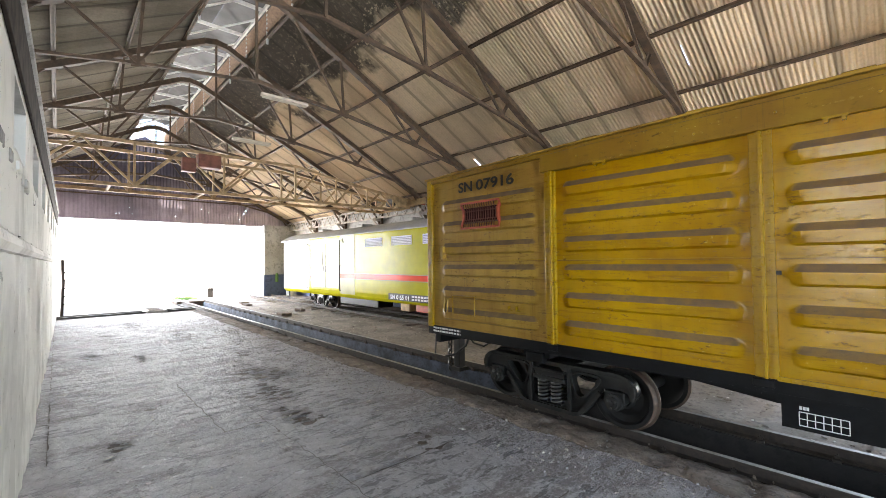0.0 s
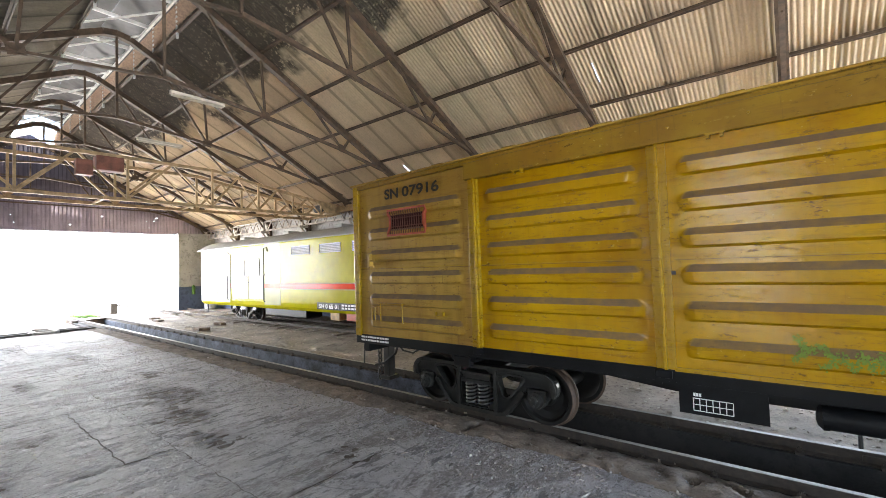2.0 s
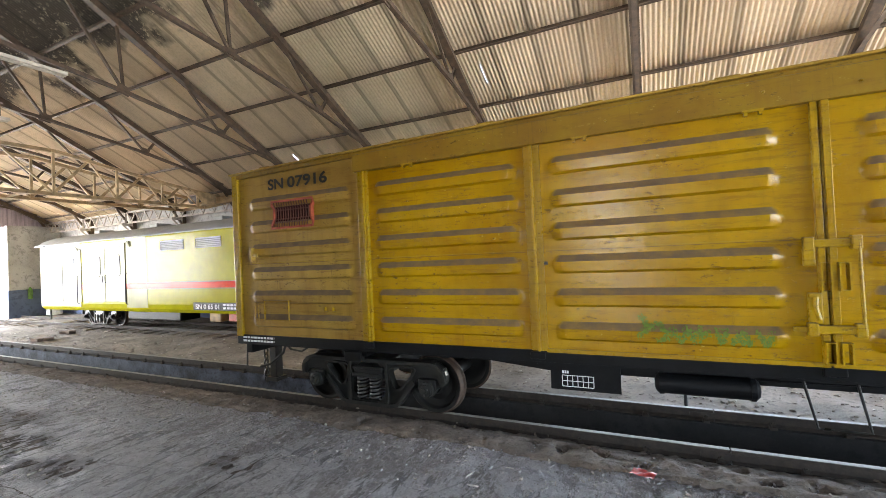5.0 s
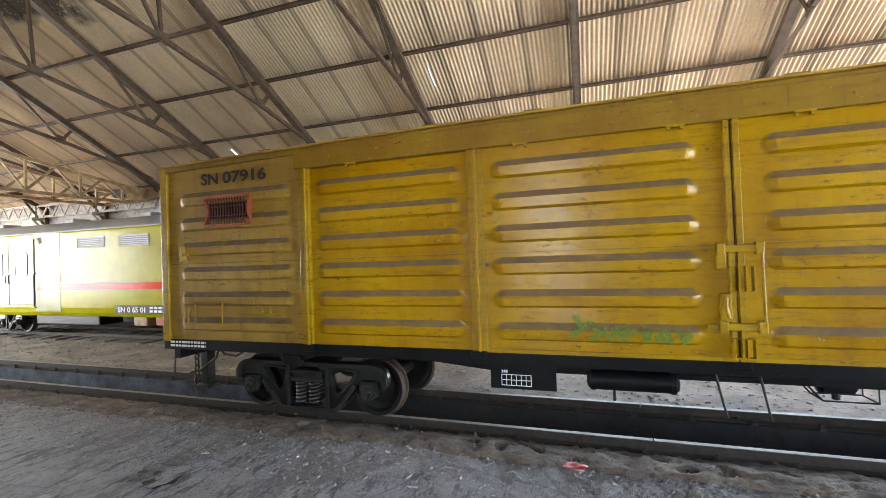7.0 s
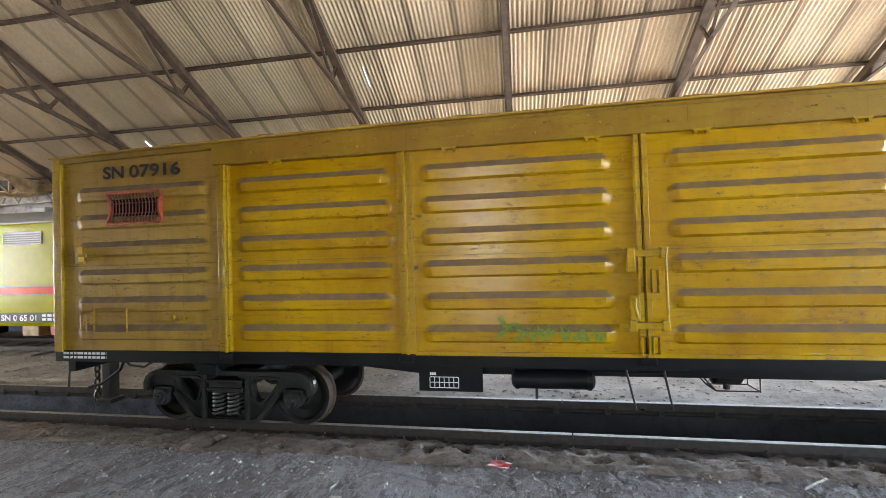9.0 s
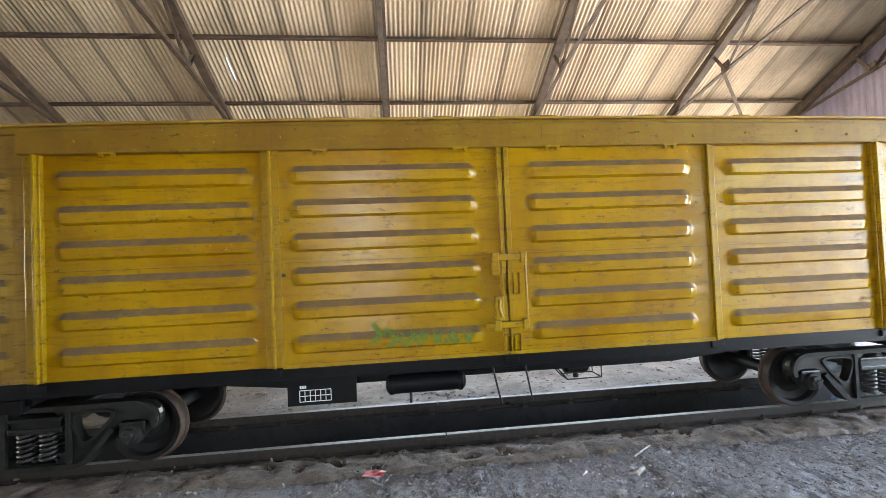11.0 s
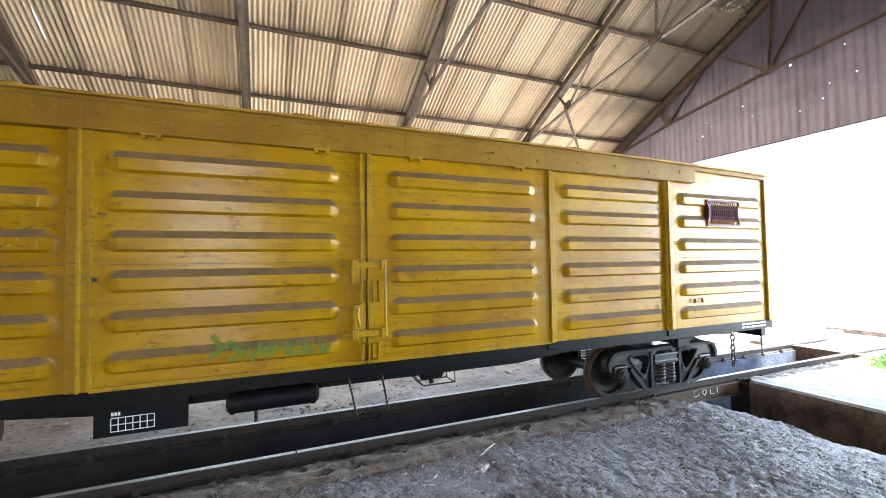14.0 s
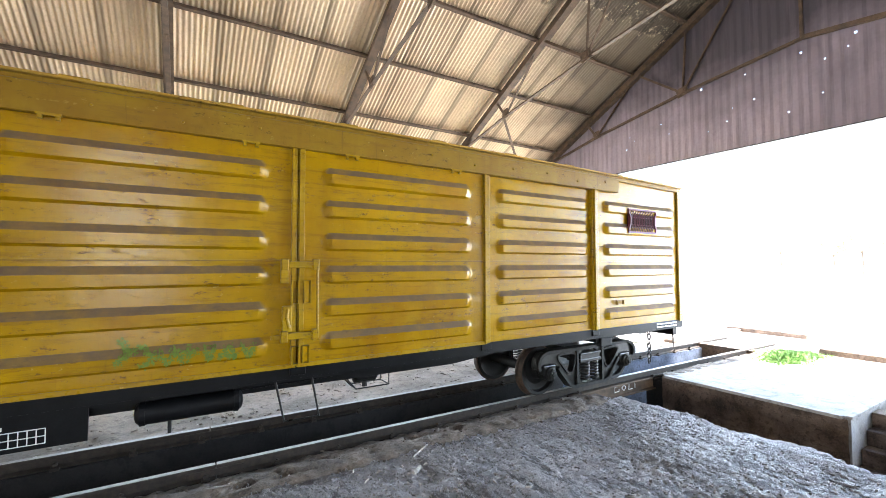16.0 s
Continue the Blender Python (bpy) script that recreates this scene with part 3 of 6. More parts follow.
# ---- walls, gables and roof ----
def build_walls():
    bm = bmesh.new()
    box(bm, WEST, NORTH, -0.2, 2.6, NORTH + 0.3, roof_z(NORTH) - 0.02)
    box(bm, 2.6, NORTH, 3.0, EAST, NORTH + 0.3, roof_z(NORTH) - 0.02)
    box(bm, 14.6, NORTH, -0.2, EAST, NORTH + 0.3, 3.0)
    solid("wall_north", bm, WALL_DARK, "grimy rendered side wall behind the coach", "wall", kind="structure")
    bm = bmesh.new()
    box(bm, WEST + 0.3, NORTH - 0.03, -0.1, 2.6, NORTH - 0.003, 1.15)
    solid("wall_north_dado", bm, WALL_BLUE, "blue painted band along the foot of the wall", "wall", kind="structure")
    bm = bmesh.new()
    box(bm, WEST, SOUTH - 0.3, -0.2, 3.4, SOUTH, roof_z(SOUTH))
    box(bm, 5.0, SOUTH - 0.3, -0.2, EAST, SOUTH, roof_z(SOUTH))
    solid("wall_south", bm, WALL_DARK, "grimy rendered side wall", "wall", kind="structure")
    bm = bmesh.new()
    box(bm, WEST - 0.02, 5.05, -0.2, WEST + 0.3, NORTH, 4.2)
    solid("wall_west_pier", bm, WALL_DARK, "grimy pier beside the open west doorway", "wall", kind="structure")
    bm = bmesh.new()
    box(bm, WEST + 0.3, 5.02, -0.1, WEST + 0.34, 6.97, 1.2)
    solid("pier_dado", bm, WALL_BLUE, "blue painted foot of the pier", "wall", kind="structure")
    bm = bmesh.new()
    box(bm, EAST - 0.1, 6.2, -0.2, EAST + 0.2, NORTH, 4.3)
    solid("wall_east_pier", bm, WALL_DARK, "rendered pier beside the open east doorway", "wall", kind="structure")


build_walls()


FASCIA = plain("dark_weathered_board", (0.055, 0.043, 0.035), 0.95, 0.0, 0.45, 5, spec=0.04)


def build_inner_wall():
    """A lime-plastered partition with a ledge, posts and upper openings; it runs almost along the shed."""
    a, x0, x1, z1, th = radians(-0.73), -16.2, 3.2, 3.95, 0.24

    def turned(bm):
        m = Matrix.Translation((0, -4.427, 0)) @ Matrix.Rotation(a, 4, "Z")
        bmesh.ops.transform(bm, matrix=m, verts=bm.verts)
        return bm
    root = thing("partition_wall", -6.5, -4.5, -0.1, "stained white plastered partition wall with a ledge and upper openings", "wall", kind="structure")
    cuts = [-14.4 + 2.3 * k for k in range(8)]
    bm = bmesh.new()
    box(bm, x0, -th, -0.12, x1, 0, 2.75)
    box(bm, x0, -th, 3.3, x1, 0, z1)
    prev = x0
    for c in cuts:
        box(bm, prev, -th, 2.75, c, 0, 3.3)
        prev = c + 1.15
    box(bm, prev, -th, 2.75, x1, 0, 3.3)
    part("plaster", turned(bm), WALL, root)
    for c in cuts:
        bm = bmesh.new()
        box(bm, c - 0.06, -0.05, 2.7, c + 1.21, 0.012, 2.755)
        part("opening_sill", turned(bm), WALL, root)
    bm = bmesh.new()
    extrude_poly(bm, [(0.0, 1.98), (0.045, 1.99), (0.07, 2.03), (0.06, 2.08), (0.03, 2.11), (0.0, 2.12)], "x", x0, x1)
    part("ledge", turned(bm), WALL, root)
    # uneven plaster, bulging in upright folds
    def fold(u, v):
        n = noise.fractal((u * 1.6, 3.0, v * 0.25), 0.8, 2.0, 4) + 0.4 * noise.noise((u * 6.0, 1.0, v * 2.5))
        return (u, 0.016 + 0.026 * n, v)
    for z0, z2 in ((-0.11, 1.98), (2.12, 2.7)):
        me = sheet("plaster_face", steps(x0, x1, 0.07), steps(z0, z2, 0.09), fold)
        bm = bmesh.new()
        bm.from_mesh(me)
        bmesh.ops.recalc_face_normals(bm, faces=bm.faces)
        part("plaster_face", turned(bm), WALL, root, smooth=True)
    # crumbling brick course under the openings
    r = random.Random(8)
    x = x1 - 5.0
    while x < x1 - 0.1:
        w = r.uniform(0.1, 0.24)
        bm = bmesh.new()
        box(bm, x, 0.0, 2.56 + r.uniform(-0.02, 0.02), x + w, r.uniform(0.02, 0.05), 2.64 + r.uniform(-0.02, 0.02), 0.012)
        part("brick", turned(bm), r.choice((WALL_DARK, WALL, WALL)), root)
        x += w + r.choice((0.02, 0.03, 0.12))
    bm = bmesh.new()
    box(bm, x0, 0.003, 3.36, x1, 0.03, z1 - 0.002, 0.006)
    part("fascia_board", turned(bm), FASCIA, root, "wide dark weathered timber board")
    # Dark panels added at the back, so the openings look unlit inside.
    for c in cuts:
        bm = bmesh.new()
        box(bm, c - 0.02, -th - 0.02, 2.7, c + 1.17, -th + 0.03, 3.35)
        part("shutter", turned(bm), STEEL_DARK, root, "dark panel added to make the opening look deep")
    bm = bmesh.new()
    box(bm, x0, -th - 0.02, z1, x1, 0.03, z1 + 0.1, 0.01)
    part("top_plate", turned(bm), STEEL_DARK, root, "dark timber top plate")
    bm = bmesh.new()
    tube(bm, [(x0, 0.03, 3.82), (x1, 0.03, 3.82)], 0.03)
    part("conduit", turned(bm), WALL_DARK, root, "grey pipe under the top plate")


build_inner_wall()


def corrugated_roof(name, y_top, y_bot, x0, x1, lines, material, label, pitch=0.0835, amp=0.019, holes=()):
    """Rows of sheets that lap over the purlins, one wavy mesh."""
    bands = sorted(lines + [y_top, y_bot])
    xs = steps(x0, x1, pitch / 6)
    verts, faces = [], []
    for k, (a, b) in enumerate(zip(bands, bands[1:])):
        lift = 0.012 if k % 2 else 0.0
        ys = [a - 0.04, (a * 2 + b) / 3, (a + 2 * b) / 3, b + 0.04]
        base = len(verts)
        for y in ys:
            z = roof_z(y) if abs(y - RIDGE_Y) > 0.01 else roof_z(RIDGE_Y)
            for x in xs:
                tilt = 0.01 * math.sin(math.floor(x / 0.84) * 12.9 + k * 4.1)
                verts.append((x, y, z + lift + tilt + amp * math.sin(x * math.tau / pitch)))
        n = len(xs)
        for j in range(3):
            for i in range(n - 1):
                cx, cy = (xs[i] + xs[i + 1]) / 2, (ys[j] + ys[j + 1]) / 2
                if any(abs(cx - hx) < hw and abs(cy - hy) < 0.26 for hx, hy, hw in holes):
                    continue
                faces.append((base + j * n + i, base + j * n + i + 1, base + (j + 1) * n + i + 1, base + (j + 1) * n + i))
    me = bpy.data.meshes.new(name)
    me.from_pydata(verts, [], faces)
    return mesh_thing(name, me, material, label, "roof", smooth=True)


NORTH_TOP, SOUTH_TOP = -0.05, -1.75
corrugated_roof("ceiling_north", NORTH_TOP, NORTH + 0.5, WEST - 0.3, EAST + 0.3, PURLIN_Y[:-1], ROOF, "weathered corrugated roof sheets, sooty towards the ridge",
                holes=((-4.35, 5.7, 0.012), (2.15, 4.45, 0.01), (-2.3, 6.1, 0.01)))
SOUTH_LINES = [2 * RIDGE_Y - y for y in PURLIN_Y[:-1]]
corrugated_roof("ceiling_south", SOUTH - 0.5, SOUTH_TOP, WEST - 0.3, EAST + 0.3, SOUTH_LINES, ROOF_SOUTH, "dark corrugated roof sheets")


def build_gable(name, x, z_open, y_open0, y_open1, holes, label, face):
    """A hanging gable screen of upright corrugated sheets above the doorway, pierced by small holes."""
    ys = set(steps(SOUTH, NORTH, 0.05))
    zs = set(steps(z_open - 0.1, 8.7, 0.35))
    for hy, hz, r in holes:
        ys |= {hy - r, hy + r}
        zs |= {hz - r, hz + r}
    ys, zs = sorted(ys), sorted(zs)
    me = sheet(name, ys, zs, lambda y, z: (x + 0.008 * math.sin(y * math.tau / 0.15), y, min(z, roof_z(y) + 0.03) if z > z_open else z))
    drop_faces(me, lambda c: any(abs(c.y - hy) < r and abs(c.z - hz) < r for hy, hz, r in holes))
    mesh_thing(name, me, GABLE, label, "gable")
    bm = bmesh.new()
    box(bm, x - face * 0.03, SOUTH, z_open - 0.11, x - face * 0.1, NORTH, z_open - 0.03)
    solid(name + "_beam", bm, STEEL_DARK, "steel beam along the foot of the gable screen", "beam", kind="structure")
    if face > 0:
        bm = bmesh.new()
        for k, zz in enumerate((z_open + 1.1, z_open + 2.3)):
            beam(bm, (x + face * 0.06, -6 + 2 * k, zz), (x + face * 0.06, 4.6 - 2 * k, zz), 0.05, 0.06)
        solid(name + "_girt", bm, STEEL, "horizontal girts behind the gable screen", "beam", kind="structure")


rng = random.Random(4)
build_gable("gable_west", WEST, 4.25, -8, 5, [(-3.3 + 8.0 * rng.random(), 4.4 + 0.75 * rng.random(), 0.012 + 0.016 * rng.random()) for _ in range(13)],
            "dull corrugated gable screen pierced by small rust holes", 1)
build_gable("gable_east", EAST, 4.36, -8, 6, [(-3.4 + 6.2 * rng.random(), 4.55 + 1.3 * rng.random(), 0.009 + 0.012 * rng.random()) for _ in range(24)],
            "dull corrugated gable screen pierced by small rust holes", -1)


def build_roof_frame():
    # one truss is built, then copied
    x = TRUSS_X[4]
    root = thing("roof_truss", x, 0, 4.4, "rusty brown steel roof truss", "roof truss", "roof trusses")
    R = RIDGE_Y

    def both(name, pts, w, h, kind="beam", mat=STEEL):
        for sgn in (1, -1):
            bm = bmesh.new()
            for (y0, z0), (y1, z1) in zip(pts, pts[1:]):
                p = (x, y0 if sgn > 0 else 2 * R - y0, z0)
                q = (x, y1 if sgn > 0 else 2 * R - y1, z1)
                if kind == "beam":
                    beam(bm, p, q, w, h)
                else:
                    angle_iron(bm, p, q, w)
            part(name, bm, mat, root)
    def rz(y):
        return roof_z(y) - 0.19
    both("rafter", [(NORTH, rz(NORTH)), (R + 0.28, rz(R + 0.28)), (R, rz(R) - 0.1)], 0.11, 0.15)
    both("rafter_flange", [(NORTH, rz(NORTH) - 0.08), (R + 0.28, rz(R + 0.28) - 0.08), (R, rz(R) - 0.18)], 0.16, 0.018)
    both("lower_chord", [(6.2, 4.75), (5.3, 5.0), (3.65, 5.37), (1.3, 5.76), (R, 6.02)], 0.075, 0.075, "angle")
    both("strut", [(3.65, 5.37), (3.95, rz(3.95))], 0.06, 0.06, "angle")
    both("strut", [(3.65, 5.37), (2.53, rz(2.53))], 0.05, 0.05, "angle")
    both("strut", [(1.3, 5.76), (2.4, rz(2.4))], 0.05, 0.05, "angle")
    both("strut", [(1.3, 5.76), (1.2, rz(1.2))], 0.05, 0.05, "angle")
    both("strut", [(1.3, 5.76), (-0.1, rz(-0.1))], 0.05, 0.05, "angle")
    both("knee_brace", [(6.9, 3.6), (6.1, 4.75)], 0.07, 0.07, "angle")
    both("gusset", [(3.75, 5.39), (3.55, 5.43)], 0.02, 0.2)
    both("gusset", [(1.42, 5.76), (1.18, 5.82)], 0.02, 0.2)
    bm = bmesh.new()
    beam(bm, (x, R, 6.02), (x, R, rz(R)), 0.05, 0.05)
    part("king_post", bm, STEEL, root)
    for tx in TRUSS_X:
        if tx != x:
            copy_thing(root, pose(tx - (0.12 if tx == TRUSS_X[-1] else -0.12 if tx == TRUSS_X[0] else 0), 0, 4.4))
    # longitudinal braces from the last full truss to the door piers
    for s in (1, -1):
        bm = bmesh.new()
        angle_iron(bm, (TRUSS_X[-2], R + s * (3.72 - R), 5.38), (EAST - 0.1, R + s * (6.45 - R), 4.3), 0.06)
        solid("corner_brace", bm, STEEL, "brown angle brace from a roof truss to the door pier", "brace", "corner braces")
    # purlins, bay by bay joined into one line each
    for y in PURLIN_Y + SOUTH_LINES + [SOUTH_TOP]:
        bm = bmesh.new()
        s = 1 if y > R else -1
        z = roof_z(y) - 0.06
        angle_iron(bm, (WEST, y, z), (EAST, y, z), 0.09, 0.014, (0, SLOPE * s, 1))
        beam(bm, (WEST, y - 0.05 * s, z - 0.03), (EAST, y - 0.05 * s, z - 0.03), 0.03, 0.05)
        solid("purlin", bm, STEEL, "brown steel purlin under the roof sheets", "purlin", "roof purlins")


build_roof_frame()


def build_monitor():
    """The raised ridge vent: two louvred sides and a pale sheeted cap on light frames."""
    root = thing("ridge_vent", -3, RIDGE_Y, 8.0, "louvred ridge vent with chalky white frames", "ridge vent", kind="structure")
    x0, x1 = WEST, EAST
    ya, yb, zl, zh = SOUTH_TOP + 0.05, NORTH_TOP - 0.02, roof_z(NORTH_TOP), roof_z(NORTH_TOP) + 0.62
    for side, y in (("north", yb), ("south", ya)):
        for k in range(5):
            bm = bmesh.new()
            s = 1 if side == "north" else -1
            z = zl + 0.06 + k * 0.12
            beam(bm, (x0, y + 0.02 * s, z), (x1, y + 0.02 * s, z), 0.15, 0.012, (0, 0.75 * s, 1))
            part("louvre", bm, WOOD, root)
    # cap of two shallow slopes
    for s, y0, x0, x1 in ((1, yb + 0.25, -19.9, x1), (-1, ya - 0.25, -19.9, x1)):
        bm = bmesh.new()
        beam(bm, (x0, (y0 + RIDGE_Y) / 2, zh + 0.18), (x1, (y0 + RIDGE_Y) / 2, zh + 0.18), abs(y0 - RIDGE_Y) * 1.02, 0.02, (0, 0.25 * s, 1))
        part("cap_sheet", bm, CAP_GREY, root)
    for y, z in ((ya + 0.12, zh - 0.02), (yb - 0.12, zh - 0.02)):
        bm = bmesh.new()
        beam(bm, (x0, y, z), (x1, y, z), 0.05, 0.09)
        part("vent_rail", bm, VENT_WHITE, root)
    for i, tx in enumerate(TRUSS_X[:-1]):
        for f in (0.0, 0.5):
            xx = tx + f * 3.34
            bm = bmesh.new()
            beam(bm, (xx, ya, zl - 0.25), (xx, ya, zh + 0.05), 0.05, 0.05)
            beam(bm, (xx, yb, zl - 0.25), (xx, yb, zh + 0.05), 0.05, 0.05)
            beam(bm, (xx, ya, zl + 0.1), (xx + 1.1, yb - 0.1, zh), 0.04, 0.04)
            beam(bm, (xx, ya + 0.1, zh), (xx, yb - 0.1, zh), 0.05, 0.09)
            part("vent_frame", bm, VENT_WHITE, root)


build_monitor()

# ---- the boxcar ----
from mathutils import geometry

WX0, WX1, WY0, WY1, WZ0, WZ1 = 0.0, 12.42, 0.0, 2.42, 0.95, 3.15
POSTS = (2.12, 4.07, 8.39, 10.3)
RIB_TOPS = [2.78 - 0.3085 * k for k in range(6)]


def rib_depth(x, z, xa, xb):
    """How far the pressed ribs stand out of a panel at (x, z)."""
    for t in RIB_TOPS:
        if t - 0.24 < z <= t:
            u = t - z
            if u < 0.062:
                d = u / 0.062
            elif u < 0.15:
                d = 1.0 - 0.12 * (u - 0.062) / 0.088
            else:
                d = max(0.0, 0.88 * (1 - (u - 0.15) / 0.022))
            end = min(x - xa, xb - x)
            lim = 0.01 + 0.035 * (1 - math.sin(math.pi * min(1, u / 0.172)))
            e = max(0.0, min(1.0, (end - lim) / 0.085))
            return 0.044 * d * e
    return 0.0


def pressed_panel(name, xa, xb, z0, z1, ra, rb, y, parent, sign=1, material=None):
    zs = {z0, z1}
    for t in RIB_TOPS:
        zs |= {t + 0.004, t, t - 0.02, t - 0.04, t - 0.062, t - 0.08, t - 0.1, t - 0.125, t - 0.15, t - 0.16, t - 0.172, t - 0.18}
    xs = sorted(set(steps(xa, xb, 0.2)) | {ra + d for d in (0.0, 0.02, 0.04, 0.06, 0.08, 0.1, 0.12, 0.14)} | {rb - d for d in (0.0, 0.02, 0.04, 0.06, 0.08, 0.1, 0.12, 0.14)})
    root = ROOTS[root_of(parent)]

    def f(x, z):
        dent = 0.004 * noise.fractal((x * 1.1, z * 1.1, y), 0.9, 2.0, 2)
        return (x - root.x, y - sign * (rib_depth(x, z, ra, rb) + dent) - root.y, z - root.z)
    me = sheet(name, xs, sorted(zs), f)
    if sign < 0:
        me.flip_normals()
    me.materials.append(material or YELLOW)
    for p in me.polygons:
        p.use_smooth = True
    me.set_sharp_from_angle(angle=radians(17))
    ob = new(name, me)
    ob.parent = parent
    return ob


def build_boxcar():
    root = thing("boxcar", 6.2, 1.21, 0.0, "yellow steel boxcar with ribbed sides standing over the inspection pit", "boxcar")
    # core so that no light passes
    bm = bmesh.new()
    box(bm, WX0 + 0.02, WY0 + 0.03, WZ0, WX1 - 0.02, WY1 - 0.03, WZ1 - 0.02)
    part("body", bm, YELLOW, root)
    spans = [(WX0 + 0.06, 2.12 - 0.06, 0.235, 1.945), (2.14, 4.05, 2.24, 3.96), (8.43, 10.27, 8.54, 10.2), (10.36, WX1 - 0.06, 10.49, 12.3)]
    for xa, xb, ra, rb in spans:
        pressed_panel("side_panel", xa, xb, WZ0, 2.93 if xa > 1 and xb < 10.5 else WZ1 - 0.02, ra, rb, WY0 + 0.015, root, 1, YELLOW_DUSTY if xa < 1 else YELLOW)
        pressed_panel("side_panel", xa, xb, WZ0, WZ1 - 0.04, ra, rb, WY1 - 0.015, root, -1)
    # lapped seams where two sheets meet
    for xa, xb, y in [(s[0], s[1], WY0 + 0.015) for s in spans] + [(4.2, 6.21, WY0 - 0.022), (6.33, 8.34, WY0 - 0.022)]:
        bm = bmesh.new()
        box(bm, xa, y - 0.0085, RIB_TOPS[3] + 0.040, xb, y + 0.01, RIB_TOPS[3] + 0.0445)
        part("sheet_seam", bm, SEAM, root, "rusty lapped sheet seam")
    for xa, xb, ra, rb in ((4.165, 6.24, 4.24, 6.02), (6.256, 8.36, 6.455, 8.19)):
        door = pressed_panel("door", xa, xb, WZ0 + 0.01, 2.925, ra, rb, WY0 - 0.022, root)
        bm = bmesh.new()
        for p, q in (((xa, WZ0 + 0.01), (xa, 2.92)), ((xb, WZ0 + 0.01), (xb, 2.92))):
            box(bm, p[0] - 0.012, WY0 - 0.04, p[1], p[0] + 0.012, WY0 + 0.02, q[1])
        box(bm, xa, WY0 - 0.036, WZ0 - 0.005, xb, WY0 + 0.01, WZ0 + 0.03)
        part("door_edge", bm, YELLOW_TRIM, door)
        pressed_panel("side_panel", xa, xb, WZ0, WZ1 - 0.04, ra, rb, WY1 - 0.015, root, -1)
    # posts between the panels
    for i, x in enumerate(POSTS):
        bm = bmesh.new()
        w = 0.065 if i in (0, 3) else 0.05
        box(bm, x - w, WY0 - 0.03, WZ0 + 0.004, x + w + (0.05 if i == 1 else 0), WY0 + 0.03, 2.93, 0.006)
        box(bm, x - 0.012 + (0.03 if i < 2 else -0.03), WY0 - 0.06, WZ0 + 0.004, x + 0.012 + (0.03 if i < 2 else -0.03), WY0, 2.925, 0.003)
        part("side_post", bm, YELLOW_TRIM, root)
        bm = bmesh.new()
        box(bm, x - w, WY1 - 0.03, WZ0 - 0.01, x + w, WY1 + 0.03, 2.93, 0.006)
        part("side_post", bm, YELLOW_TRIM, root)
    for x in (WX0, WX1):
        for y in (WY0, WY1):
            bm = bmesh.new()
            box(bm, x - 0.055, y - 0.02, WZ0 - 0.02, x + 0.055, y + 0.05, WZ1 - 0.005, 0.01)
            part("corner_post", bm, YELLOW_TRIM, root)
    # ends
    for x, s in ((WX0, -1), (WX1, 1)):
        bm = bmesh.new()
        box(bm, x - 0.02 + s * 0.0, WY0 + 0.03, WZ0, x + 0.02, WY1 - 0.03, WZ1)
        for t in RIB_TOPS:
            extrude_poly(bm, [(x + s * 0.02, t), (x + s * 0.07, t - 0.08), (x + s * 0.07, t - 0.13), (x + s * 0.02, t - 0.22)], "y", WY0 + 0.2, WY1 - 0.2)
        part("end_panel", bm, YELLOW, root)
    # door header over the four middle panels, and the roof; both bow up a little at mid-length
    def camber(x):
        return 0.075 * (1 - ((x - 6.2) / 6.3) ** 2)

    def loft(bm, prof, xs):
        rows = [[bm.verts.new((x, y, z + (camber(x) if z > 3.05 else 0))) for y, z in prof] for x in xs]
        n = len(prof)
        for a, b in zip(rows, rows[1:]):
            for k in range(n):
                bm.faces.new((a[k], a[(k + 1) % n], b[(k + 1) % n], b[k]))
        bm.faces.new(rows[0][::-1]), bm.faces.new(rows[-1])
        return bm
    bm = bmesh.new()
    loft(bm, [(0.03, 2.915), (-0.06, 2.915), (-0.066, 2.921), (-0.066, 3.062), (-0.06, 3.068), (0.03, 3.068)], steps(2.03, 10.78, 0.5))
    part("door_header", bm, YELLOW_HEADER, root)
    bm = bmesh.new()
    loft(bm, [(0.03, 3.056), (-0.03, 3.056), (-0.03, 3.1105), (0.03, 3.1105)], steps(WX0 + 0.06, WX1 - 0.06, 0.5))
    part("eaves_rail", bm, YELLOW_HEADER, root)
    for i in range(15):
        bm = bmesh.new()
        x = 2.5 + i * 0.57
        lathe(bm, [(0.0, 0.012), (-0.012, 0.011), (-0.016, 0.006)], (x, WY0 - 0.066, 3.02 + 0.025 * math.sin(i * 2.3)), "y", 8)
        part("bolt", bm, YELLOW_TRIM, root)
    for x in (2.75, 4.55, 5.85, 6.75, 7.95):
        bm = bmesh.new()
        box(bm, x - 0.07, WY0 - 0.075, 2.905, x + 0.07, WY0 - 0.05, 2.922)
        box(bm, x - 0.06, WY0 - 0.072, 2.88, x - 0.035, WY0 - 0.035, 2.92)
        box(bm, x + 0.035, WY0 - 0.072, 2.88, x + 0.06, WY0 - 0.035, 2.92)
        part("door_roller_bracket", bm, YELLOW_TRIM, root)
    # shallow arched roof with raised seams
    bm = bmesh.new()
    prof = [(0.0, 3.112), (-0.068, 3.112), (-0.072, 3.117), (-0.072, 3.132), (-0.02, 3.15)] + [(WY1 * k / 10, 3.15 + 0.16 * math.sin(math.pi * k / 10)) for k in range(1, 10)] + [(WY1 + 0.05, 3.14), (WY1 + 0.05, 3.11)]
    loft(bm, prof, steps(WX0 - 0.04, WX1 + 0.04, 0.5))
    part("roof", bm, YELLOW_DUSTY, root)
